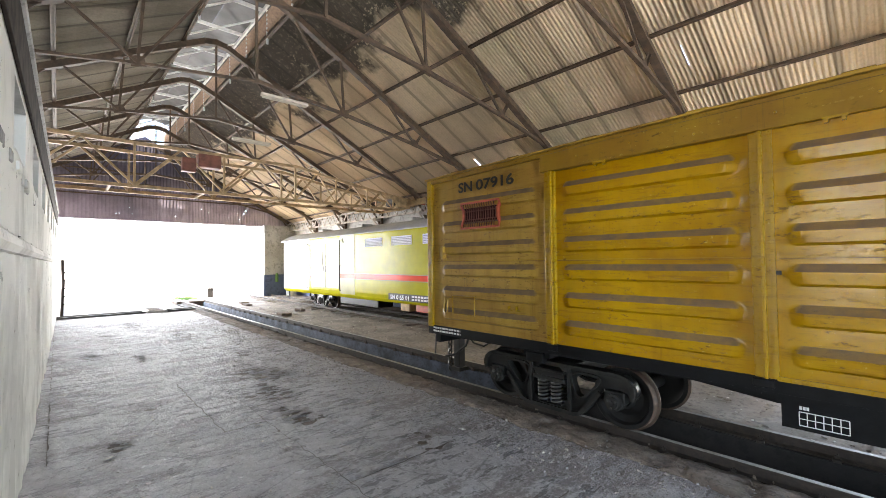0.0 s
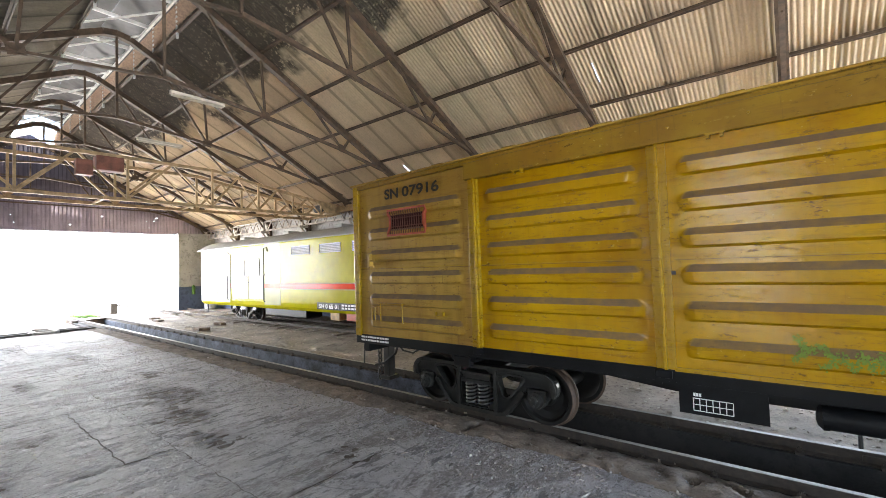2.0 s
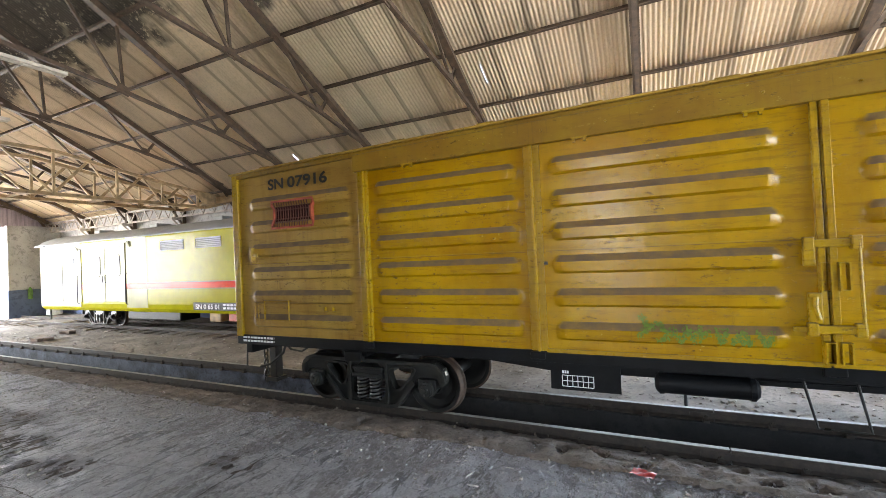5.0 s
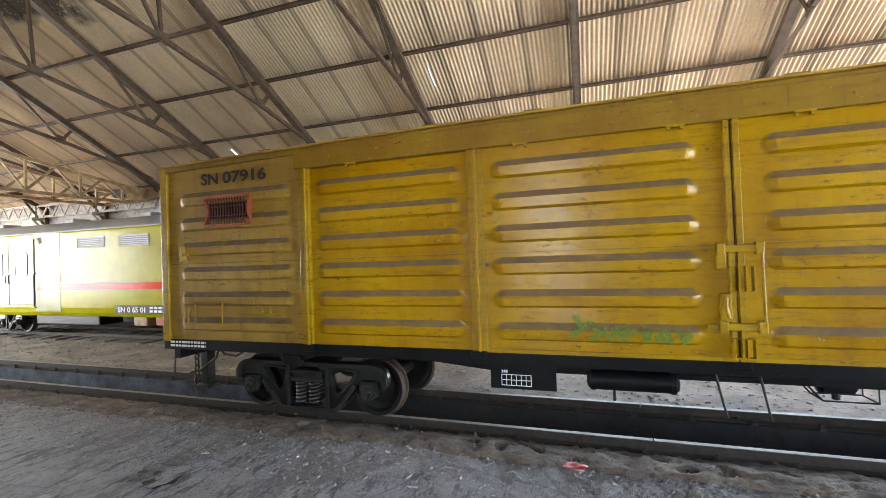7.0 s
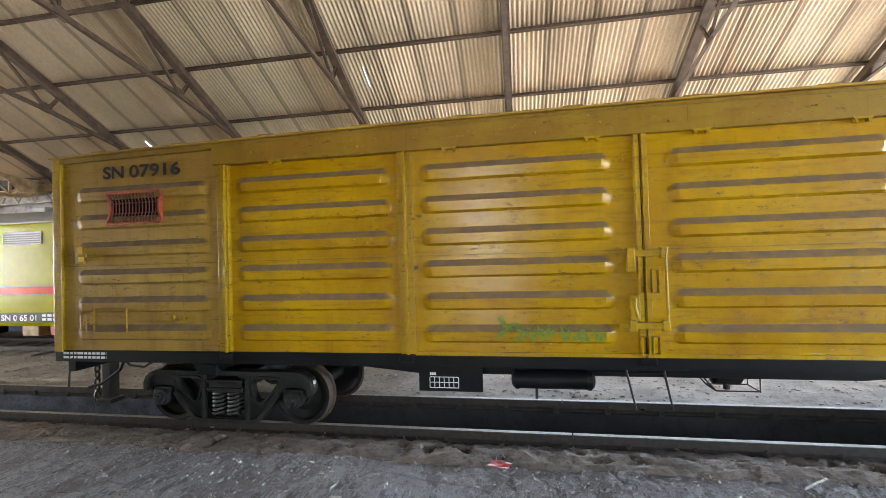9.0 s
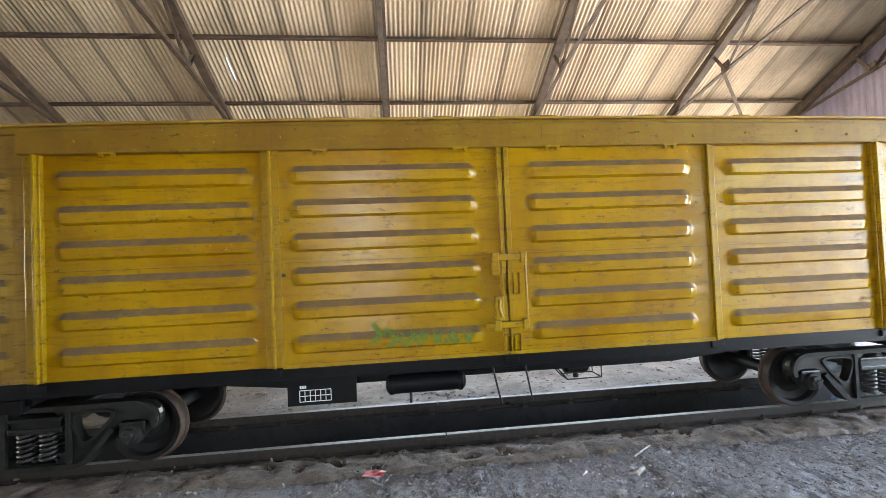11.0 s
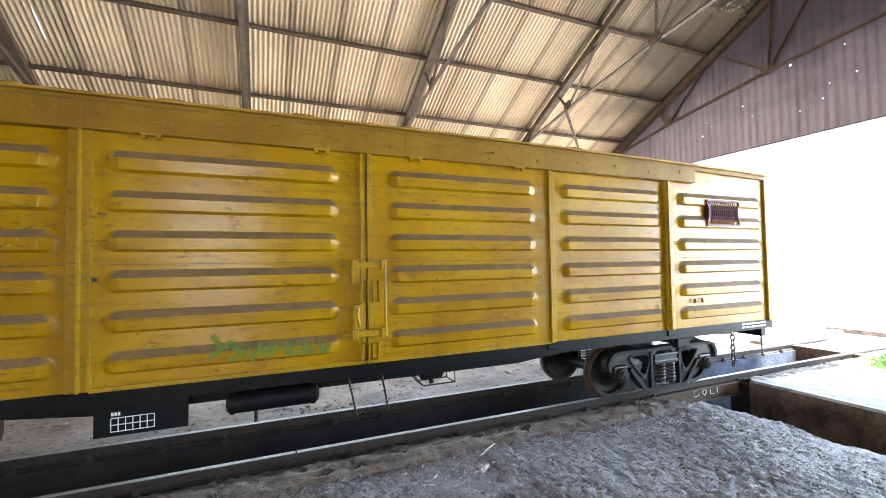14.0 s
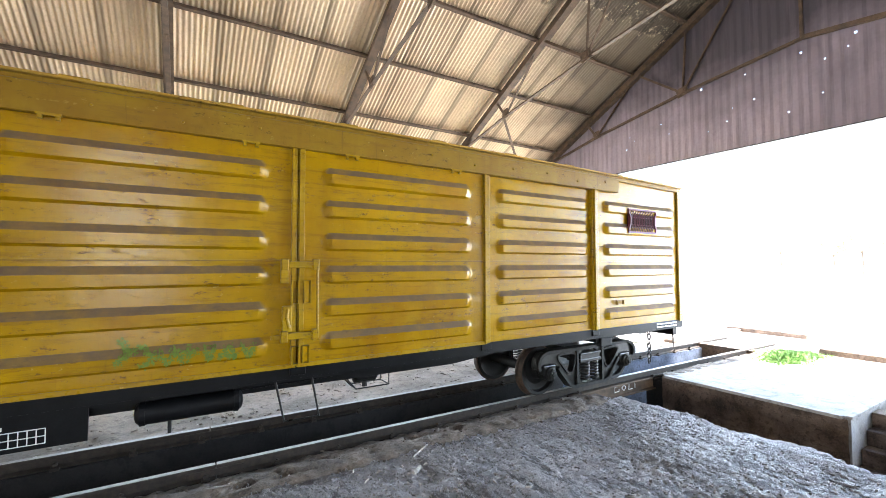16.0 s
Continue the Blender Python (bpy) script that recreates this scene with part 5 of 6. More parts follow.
def build_bogie(cx, mid, label):
    """A three-piece freight bogie on two wheelsets."""
    root = thing("bogie", cx, mid, 0.0, label, "bogie", "bogies under the rolling stock")
    half = 0.727
    for s in (-1, 1):
        def Y(d):
            return mid + s * d
        ya, yb = sorted((Y(half - 0.06), Y(half + 0.06)))
        side_plate(root, cx, ya, yb)
        bm = bmesh.new()
        box(bm, cx - 0.23, min(Y(half - 0.2), Y(half + 0.075)), 0.42, cx + 0.23, max(Y(half - 0.2), Y(half + 0.075)), 0.47, 0.01)
        box(bm, cx - 0.21, min(Y(half - 0.2), Y(half + 0.055)), 0.47, cx + 0.21, max(Y(half - 0.2), Y(half + 0.055)), 0.53)
        box(bm, cx - 0.23, min(Y(half - 0.2), Y(half + 0.075)), 0.53, cx + 0.23, max(Y(half - 0.2), Y(half + 0.075)), 0.56, 0.008)
        part("bolster_end", bm, BOGIE, root)
        for q in (-0.095, 0.095):
            for dy in (0.03, -0.1):
                bm = bmesh.new()
                helix(bm, cx + q, Y(half + dy), 0.155, 0.42, 0.06, 0.016, 6)
                part("coil_spring", bm, SPRING, root, "", True)
        for q in (-0.825, 0.825):
            bm = bmesh.new()
            box(bm, cx + q - 0.12, min(Y(half - 0.07), Y(half + 0.05)), 0.33, cx + q + 0.12, max(Y(half - 0.07), Y(half + 0.05)), 0.46, 0.015)
            part("bearing_adapter", bm, BOGIE, root)
            bm = bmesh.new()
            prof = [(-0.06, 0.1), (0.04, 0.104), (0.05, 0.094), (0.085, 0.09), (0.092, 0.068), (0.118, 0.064), (0.124, 0.034), (0.138, 0.03), (0.14, 0.01)]
            lathe(bm, [(s * (half + a), r) for a, r in prof], (cx + q, mid, 0.345), "y", 22)
            cap = part("axle_box", bm, BOGIE_EDGE, root, "worn bearing end cap", True)
            for k in range(3):
                bm = bmesh.new()
                a = k * math.tau / 3 + 0.5
                lathe(bm, [(s * (half + 0.11), 0.013), (s * (half + 0.134), 0.012)], (cx + q + 0.047 * math.cos(a), mid, 0.345 + 0.047 * math.sin(a)), "y", 6)
                part("cap_bolt", bm, SPRING, cap)
    bm = bmesh.new()
    box(bm, cx - 0.2, mid - half + 0.1, 0.43, cx + 0.2, mid + half - 0.1, 0.6, 0.02)
    box(bm, cx - 0.17, mid - 0.25, 0.58, cx + 0.17, mid + 0.25, 0.67, 0.01)
    part("bolster", bm, BOGIE, root)
    for q in (-0.825, 0.825):
        bm = bmesh.new()
        lathe(bm, [(-half + 0.02, 0.06), (-0.5, 0.075), (0.5, 0.075), (half - 0.02, 0.06)], (cx + q, mid, 0.345), "y", 16)
        axle = part("axle", bm, WHEEL, root, "", True)
        for s in (-1, 1):
            bm = bmesh.new()
            g = 0.5225
            lathe(bm, [(s * (g + 0.05), 0.05), (s * (g + 0.06), 0.1), (s * (g + 0.0), 0.13), (s * (g - 0.025), 0.2), (s * (g + 0.0), 0.275), (s * (g + 0.05), 0.295), (s * (g + 0.055), 0.335), (s * (g + 0.045), 0.3435)],
                  (cx + q, mid, 0.345), "y", 44, False)
            wheel = part("wheel", bm, WHEEL, root, "", True)
            bm = bmesh.new()
            lathe(bm, [(s * (g + 0.0545), 0.337), (s * (g + 0.046), 0.3445), (s * (g - 0.035), 0.347), (s * (g - 0.045), 0.372), (s * (g - 0.06), 0.372), (s * (g - 0.07), 0.345)], (cx + q, mid, 0.345), "y", 44, False)
            part("tread", bm, TREAD, wheel, "rusty brown wheel tread", True)
            bm = bmesh.new()
            lathe(bm, [(s * (g - 0.07), 0.345), (s * (g - 0.07), 0.30), (s * (g - 0.05), 0.28), (s * (g - 0.03), 0.2), (s * (g - 0.05), 0.1), (s * (g - 0.06), 0.07)], (cx + q, mid, 0.345), "y", 44, False)
            part("inner_disc", bm, WHEEL, wheel, "", True)
    return root


MID1, MID2 = sum(TRACK1) / 2, sum(TRACK2) / 2
BOGIE_A = build_bogie(1.84, MID1, "greasy black freight bogie under the yellow boxcar")
copy_thing(BOGIE_A, pose(10.58, MID1, 0))
for x in (-12.1, -0.5):
    tagged(copy_thing(BOGIE_A, pose(x, MID2, 0)), "dusty dark bogie under the lime coach")

# ---- the lime coach on the second track ----
def build_coach():
    y0, y1, xa, xb = 3.95, 5.93, -15.55, 3.4
    mid = (y0 + y1) / 2
    root = thing("coach", -6, mid, 0.0, "glossy lime yellow service coach with an orange stripe and cream doors", "railway coach")
    bm = bmesh.new()
    prof = [(y0 + 0.1, 0.56), (y0 + 0.02, 0.66), (y0, 0.8), (y0, 2.9), (y0 + 0.03, 2.98), (y1 - 0.03, 2.98), (y1, 2.9), (y1, 0.8), (y1 - 0.02, 0.66), (y1 - 0.1, 0.56)]
    extrude_poly(bm, prof, "x", xa, xb)
    part("body", bm, LIME, root)
    bm = bmesh.new()
    arch = [(y0 - 0.03, 2.93)] + [(y0 - 0.03 + (y1 - y0 + 0.06) * k / 14, 2.96 + 0.36 * math.sin(math.pi * k / 14) ** 0.75) for k in range(15)] + [(y1 + 0.03, 2.93)]
    extrude_poly(bm, arch, "x", xa - 0.12, xb)
    part("roof", bm, COACH_ROOF, root, "grey domed roof", True)
    for x in (-13.2, -9.8, -6.6, -3.3):
        bm = bmesh.new()
        box(bm, x - 0.2, mid - 0.25, 3.28, x + 0.2, mid + 0.25, 3.42, 0.03)
        part("roof_ventilator", bm, COACH_ROOF, root)
    bm = bmesh.new()
    box(bm, xa - 0.25, y0 - 0.06, 2.9, xa + 0.4, y1 + 0.06, 2.95)
    part("end_canopy", bm, COACH_ROOF, root)
    # cream double doors, and bays beside them paled for the doorway's reflection
    bm = bmesh.new()
    box(bm, xa + 0.02, y0 - 0.006, 0.7, -12.78, y0 + 0.02, 2.92)
    part("end_bay_panel", bm, CREAM, root, "end bay coloured pale for the doorway's reflection")
    bm = bmesh.new()
    box(bm, -10.05, y0 - 0.006, 0.7, -8.95, y0 + 0.02, 2.92)
    part("bay_panel", bm, CREAM, root, "bay beside the doors coloured pale for reflected daylight")
    bm = bmesh.new()
    for p in ((-12.74, -12.68, 0.86, 2.74), (-10.12, -10.06, 0.86, 2.74)):
        box(bm, p[0], y0 - 0.03, p[2], p[1], y0 + 0.02, p[3])
    box(bm, -12.74, y0 - 0.03, 2.68, -10.06, y0 + 0.02, 2.78)
    part("door_frame", bm, CREAM, root)
    bm = bmesh.new()
    box(bm, -12.68, y0 - 0.01, 0.88, -12.3, y0 + 0.02, 2.68)
    part("door_return", bm, LIME, root)
    bm = bmesh.new()
    box(bm, -12.68, y0 - 0.015, 1.28, -12.3, y0, 1.48)
    part("stripe", bm, ORANGE, root)
    for x0, x1, w0, w1 in ((-12.29, -11.22, -12.05, -11.5), (-11.2, -10.13, -10.9, -10.35)):
        bm = bmesh.new()
        box(bm, x0, y0 - 0.022, 0.88, x1, y0 + 0.01, 2.67, 0.01)
        d = part("door", bm, CREAM, root, "cream door leaf with a rounded window")
        bm = bmesh.new()
        ribbon(bm, [(w0, 1.78), (w0 + 0.05, 1.74), (w1 - 0.05, 1.74), (w1, 1.78), (w1, 2.36), (w1 - 0.05, 2.4), (w0 + 0.05, 2.4), (w0, 2.36)], 0.04, y0 - 0.035, y0 - 0.02, True)
        part("window_seal", bm, RUBBER, d)
        bm = bmesh.new()
        box(bm, w0, y0 - 0.028, 1.75, w1, y0 - 0.022, 2.39)
        part("pane", bm, GLASS_DARK, d, "window pane")
    for x in (-11.28, -11.14):
        bm = bmesh.new()
        tube(bm, [(x, y0 - 0.025, 1.5), (x, y0 - 0.07, 1.53), (x, y0 - 0.07, 1.73), (x, y0 - 0.025, 1.76)], 0.012)
        part("door_handle", bm, RUBBER, root)
    for x in (-12.85, -9.98):
        bm = bmesh.new()
        tube(bm, [(x, y0 - 0.02, 0.8), (x, y0 - 0.07, 0.84), (x, y0 - 0.07, 1.75), (x, y0 - 0.02, 1.8)], 0.015)
        part("grab_rail", bm, RUBBER, root)
    bm = bmesh.new()
    box(bm, -13.0, y0 - 0.05, 2.78, -9.8, y0, 2.82)
    for x in (-13.0, -9.9):
        beam(bm, (x, y0 - 0.05, 2.8), (x + 0.15, y0 - 0.03, 2.66), 0.03, 0.06)
    part("gutter", bm, CREAM, root)
    # louvred locker door
    bm = bmesh.new()
    box(bm, -14.92, y0 - 0.02, 0.86, -13.95, y0 + 0.01, 2.34, 0.01)
    lock = part("locker_door", bm, COACH_ROOF, root, "pale louvred locker door")
    for k in range(22):
        bm = bmesh.new()
        z = 0.95 + k * 0.06
        beam(bm, (-14.85, y0 - 0.025, z), (-14.02, y0 - 0.025, z), 0.012, 0.035)
        part("slat", bm, CREAM, lock)
    bm = bmesh.new()
    box(bm, -13.35, y0 - 0.02, 2.2, -13.15, y0, 2.42)
    part("side_vent", bm, RUBBER, root)
    # stripe with pale edges
    bm = bmesh.new()
    box(bm, -8.95, y0 - 0.006, 1.3, xb, y0 + 0.01, 1.47)
    box(bm, -10.04, y0 - 0.01, 1.3, -8.96, y0 + 0.01, 1.47)
    part("stripe", bm, ORANGE, root, "orange red waist stripe")
    bm = bmesh.new()
    box(bm, -8.95, y0 - 0.005, 1.47, xb, y0 + 0.01, 1.5)
    box(bm, -8.95, y0 - 0.005, 1.27, xb, y0 + 0.01, 1.3)
    part("stripe_edging", bm, CREAM, root)
    for i in range(7):
        x = -8.2 + i * 1.62
        bm = bmesh.new()
        ribbon(bm, [(x, 2.45), (x + 1.06, 2.45), (x + 1.06, 2.72), (x, 2.72)], 0.025, y0 - 0.02, y0, True)
        box(bm, x, y0 - 0.004, 2.45, x + 1.06, y0 + 0.002, 2.72)
        v = part("louvre_vent", bm, WHITE_INK, root, "white louvred vent")
        for k in range(5):
            bm = bmesh.new()
            z = 2.48 + k * 0.05
            beam(bm, (x + 0.02, y0 - 0.012, z), (x + 1.04, y0 - 0.012, z), 0.014, 0.02, (0, 0.6, 1))
            part("slat", bm, COACH_ROOF, v)
    # number board
    bm = bmesh.new()
    box(bm, -6.75, y0 - 0.03, 0.66, -3.6, y0, 0.88)
    board = part("number_board", bm, BLACK, root, "black number board with white figures")
    letter_part("SN 0 65 01", 0.19, -6.65, y0 - 0.032, 0.7, board, WHITE_INK, "white painted number", 1.0)
    for k in range(12):
        for r in range(2):
            bm = bmesh.new()
            x = -5.5 + k * 0.15
            box(bm, x, y0 - 0.034, 0.7 + 0.09 * r, x + 0.11, y0 - 0.03, 0.755 + 0.09 * r)
            part("stencil_bar", bm, WHITE_INK, board)
    # underframe gear
    bm = bmesh.new()
    box(bm, xa + 0.2, mid - 0.25, 0.5, xb, mid + 0.25, 0.7)
    box(bm, -12.3, mid - 0.7, 0.6, -11.9, mid + 0.7, 0.75)
    box(bm, -0.7, mid - 0.7, 0.6, -0.3, mid + 0.7, 0.75)
    part("centre_sill", bm, BLACK, root)
    for x0, x1, z0, m in ((-10.4, -7.7, 0.28, BLACK), (-6.4, -5.9, 0.3, CRANE), (-5.6, -4.9, 0.32, RUST_RED)):
        bm = bmesh.new()
        box(bm, x0, y0 + 0.2, z0, x1, y0 + 0.85, 0.62, 0.04)
        part("underfloor_box", bm, m, root, "equipment box under the coach floor")
    bm = bmesh.new()
    box(bm, xa - 0.5, mid - 0.1, 0.55, xa, mid + 0.1, 0.72, 0.03)
    tube(bm, [(xa + 0.3, y0 + 0.15, 0.6), (xa + 0.32, y0 + 0.15, 0.18)], 0.03)
    part("coupler", bm, BOGIE, root)


build_coach()


# ---- overhead crane, its runways and the lamps ----
def build_crane():
    root = thing("overhead_crane", -9.5, 0, 4.0, "faded ochre lattice girder overhead crane with a red hoist cabinet", "overhead crane")
    top = [(-8.4, 5.0), (-6.5, 5.16), (-3.0, 5.16), (1.8, 5.14), (3.4, 4.86), (5.0, 4.62), (6.6, 4.42)]
    bot = [(-8.4, 4.0), (6.0, 4.0), (6.6, 4.16)]
    for x in (-8.95, -10.15):
        bm = bmesh.new()
        for (a, za), (b, zb) in zip(top, top[1:]):
            angle_iron(bm, (x, a, za), (x, b, zb), 0.11, 0.016)
        part("top_chord", bm, CRANE, root)
        bm = bmesh.new()
        for (a, za), (b, zb) in zip(bot, bot[1:]):
            angle_iron(bm, (x, a, za), (x, b, zb), 0.1, 0.016)
        part("bottom_chord", bm, CRANE, root)
        ys = [-8.2, -7.1, -6.0, -4.9, -3.8, -2.7, -1.6, -0.5, 0.6, 1.7, 2.5, 3.2, 3.9, 4.5, 5.1, 5.7, 6.2]

        def ztop(y):
            for (a, za), (b, zb) in zip(top, top[1:]):
                if a <= y <= b:
                    return za + (zb - za) * (y - a) / (b - a)
            return 4.5
        for i, (a, b) in enumerate(zip(ys, ys[1:])):
            bm = bmesh.new()
            p, q = ((a, 4.03), (b, ztop(b))) if i % 2 else ((a, ztop(a)), (b, 4.03))
            angle_iron(bm, (x, p[0], p[1]), (x, q[0], q[1]), 0.06, 0.01)
            part("lattice_bar", bm, CRANE, root)
        for y in ys[1::2]:
            bm = bmesh.new()
            angle_iron(bm, (x, y, 4.0), (x, y, ztop(y)), 0.055, 0.01)
            part("lattice_post", bm, CRANE, root)
    for y in (-7.6, -5.4, -3.2, -1.0, 1.2, 3.0, 4.7, 6.0):
        bm = bmesh.new()
        angle_iron(bm, (-8.95, y, 4.0), (-10.15, y, 4.0), 0.06, 0.01)
        part("cross_tie", bm, CRANE, root)
    bm = bmesh.new()
    extrude_poly(bm, [(5.4, 4.58), (6.75, 4.36), (6.75, 4.16), (5.9, 4.1)], "x", -8.9, -8.86)
    part("end_plate", bm, CRANE, root)
    bm = bmesh.new()
    box(bm, -11.0, 6.35, 4.16, -7.7, 6.6, 4.4, 0.02)
    part("end_carriage", bm, CRANE, root)
    for x in (-10.7, -8.0):
        bm = bmesh.new()
        lathe(bm, [(-0.06, 0.02), (-0.06, 0.12), (0.06, 0.12), (0.06, 0.02)], (x, 6.48, 4.26), "y", 20)
        part("crane_wheel", bm, RUST_RED, root)
    bm = bmesh.new()
    lathe(bm, [(-0.25, 0.05), (-0.24, 0.14), (0.2, 0.14), (0.25, 0.05)], (-9.6, 6.1, 4.35), "x", 18)
    part("drive_motor", bm, STEEL_DARK, root, "dark drive motor")
    bm = bmesh.new()
    box(bm, -9.2, -1.2, 4.72, -8.85, -0.6, 5.1, 0.02)
    box(bm, -9.15, -1.6, 4.55, -8.9, -1.25, 4.95, 0.02)
    part("hoist_cabinet", bm, HOIST, root, "rust red hoist cabinet")
    return root


build_crane()


def build_runway():
    """Lattice runway girders along the side wall, one per bay, on brackets."""
    for i, x in enumerate(TRUSS_X[:7]):
        root = thing("runway_girder", x + 1.67, 6.6, 3.9, "pale lattice crane runway girder on the side wall", "girder", "crane runway girders")
        a, b = x + 0.12, x + 3.22
        for z, nm in ((4.36, "top_flange"), (3.92, "bottom_flange")):
            bm = bmesh.new()
            angle_iron(bm, (a, 6.6, z), (b, 6.6, z), 0.09, 0.014)
            part(nm, bm, GIRDER, root)
        n = 10
        for k in range(n):
            bm = bmesh.new()
            xa, xb = a + (b - a) * k / n, a + (b - a) * (k + 1) / n
            za, zb = (3.92, 4.36) if k % 2 else (4.36, 3.92)
            beam(bm, (xa, 6.6, za), (xb, 6.6, zb), 0.035, 0.035)
            part("lattice_bar", bm, GIRDER, root)
        bm = bmesh.new()
        beam(bm, (x, 7.0, 3.85), (x, 6.45, 3.85), 0.1, 0.12)
        beam(bm, (x, 6.99, 3.3), (x, 6.5, 3.82), 0.06, 0.06)
        beam(bm, (x, 6.6, 3.85), (x, 6.6, 4.4), 0.08, 0.08)
        part("bracket", bm, GIRDER, root)
        bm = bmesh.new()
        box(bm, x - 0.09, 6.86, -0.1, x + 0.09, 6.995, 4.2)
        solid("wall_column", bm, STEEL, "brown steel column against the side wall", "column", "side wall columns")


build_runway()


def build_lamps():
    for x, y, z in ((-4.94, -0.25, 5.72), (-8.28, 0.08, 5.52)):
        root = thing("tube_lamp", x, y, z, "dusty unlit fluorescent tube lamp under a roof truss", "lamp", "tube lamps")
        bm = bmesh.new()
        extrude_poly(bm, [(x - 0.06, z), (x + 0.06, z), (x + 0.04, z + 0.07), (x - 0.04, z + 0.07)], "y", y - 0.55, y + 0.55)
        part("lamp_housing", bm, LAMP_WHITE, root)
        for dx in (-0.03, 0.03):
            bm = bmesh.new()
            tube(bm, [(x + dx, y - 0.52, z - 0.025), (x + dx, y + 0.52, z - 0.025)], 0.014)
            part("tube", bm, LAMP_WHITE, root)
        for dy in (-0.4, 0.4):
            bm = bmesh.new()
            tube(bm, [(x, y + dy, z + 0.06), (x, y + dy, 5.92)], 0.006, 6)
            part("hanger", bm, STEEL, root)


build_lamps()

# ---- floor details ----
def jitter_loop(x0, y0, x1, y1, r, amp, n=7):
    """A rough rectangular outline."""
    pts = []
    for (ax, ay), (bx, by) in (((x0, y0), (x1, y0)), ((x1, y0), (x1, y1)), ((x1, y1), (x0, y1)), ((x0, y1), (x0, y0))):
        for k in range(n):
            f = k / n
            pts.append((ax + (bx - ax) * f + r.uniform(-amp, amp), ay + (by - ay) * f + r.uniform(-amp, amp)))
    return pts


def build_slabs():
    """Worn floor slabs with open joints, parts of the south floor."""
    floor = bpy.data.objects["floor_south"]
    r = random.Random(11)
    me = sheet("joint_dirt", steps(-15.6, 4.15, 0.3), steps(-4.25, -0.95, 0.3), lambda x, y: (x, y, FLOOR_Z - 0.0125))
    me.materials.append(DIRT)
    dirt = tagged(new("joint_dirt", me), "dark trodden dirt in the joints of the floor", kind="stuff")
    dirt.parent = floor
    south = (-15.6, -12.4, -9.9, -6.9, -4.15, -3.2, -0.5, 0.25, 2.2, 4.15)
    north = (-15.6, -13.0, -10.2, -7.5, -4.1, -1.1, 0.45, 1.5, 2.9, 4.15)
    plots = [(a, b, -4.25, -2.25) for a, b in zip(south, south[1:]) if a != -3.2] + [(a, b, -2.25, -0.95) for a, b in zip(north, north[1:])]
    plots += [(-3.2, -0.5, -4.25, -2.74), (-3.2, -0.5, -2.74, -2.25)]
    # broken places: centre, half length and half width
    broken = ((-0.42, -1.88, 0.5, 0.26), (-2.9, -1.5, 1.0, 0.5), (-1.6, -1.75, 0.5, 0.35), (-0.87, -3.68, 0.16, 0.12), (-2.1, -3.2, 0.16, 0.2), (-5.8, -2.9, 0.7, 0.16),
              (-4.9, -1.2, 0.6, 0.2), (-8.6, -1.6, 0.9, 0.2), (-9.3, -3.2, 1.0, 0.16), (-6.9, -3.7, 0.5, 0.2), (1.2, -1.2, 0.5, 0.14), (-12.0, -2.4, 1.2, 0.2))

    def worn(u, v):
        rag = 0.55 * noise.fractal((u * 5.0, v * 2.6, 3.0), 0.8, 2.1, 4)
        return max(0.0, max(1.0 + rag - math.hypot((u - a) / c, (v - b) / d) for a, b, c, d in broken))
    for x, x2, ya, yb in plots:
        g = r.uniform(0.002, 0.007)
        z = FLOOR_Z + r.uniform(-0.002, 0.003)

        def f(u, v):
            e = min(u - x, x2 - u, v - ya, yb - v)
            pit = max(0.0, noise.fractal((u * 5.5, v * 1.5, 6.0), 0.8, 2.1, 4) - 0.2)
            n = 0.0045 * noise.fractal((u * 15, v * 7, 2.0), 0.7, 2.1, 4) - min(0.003, 0.02 * pit)
            n -= min(0.02, 0.05 * worn(u, v)) * (0.5 + 1.3 * noise.noise((u * 15, v * 6, 1.0)) + 0.5 * noise.noise((u * 30, v * 17, 2.0)))
            edge = max(0.0, 1 - e / 0.06)
            out = 0.03 if e < 0.012 else 0.0
            n -= edge * (0.004 + 0.016 * max(0.0, noise.noise((u * 3, v * 3, 7.0))))
            return (u + out * noise.noise((u * 6, v * 6, 1.0)), v + out * noise.noise((u * 6, v * 6, 4.0)), z + n)
        me = sheet("slab", steps(x + g, x2 - g, 0.035), steps(ya + g, yb - g, 0.03), f)
        for q in me.polygons:
            q.use_smooth = True
        me.materials.append(FLOOR)
        slab = new("slab", me)
        slab.parent = floor


build_slabs()


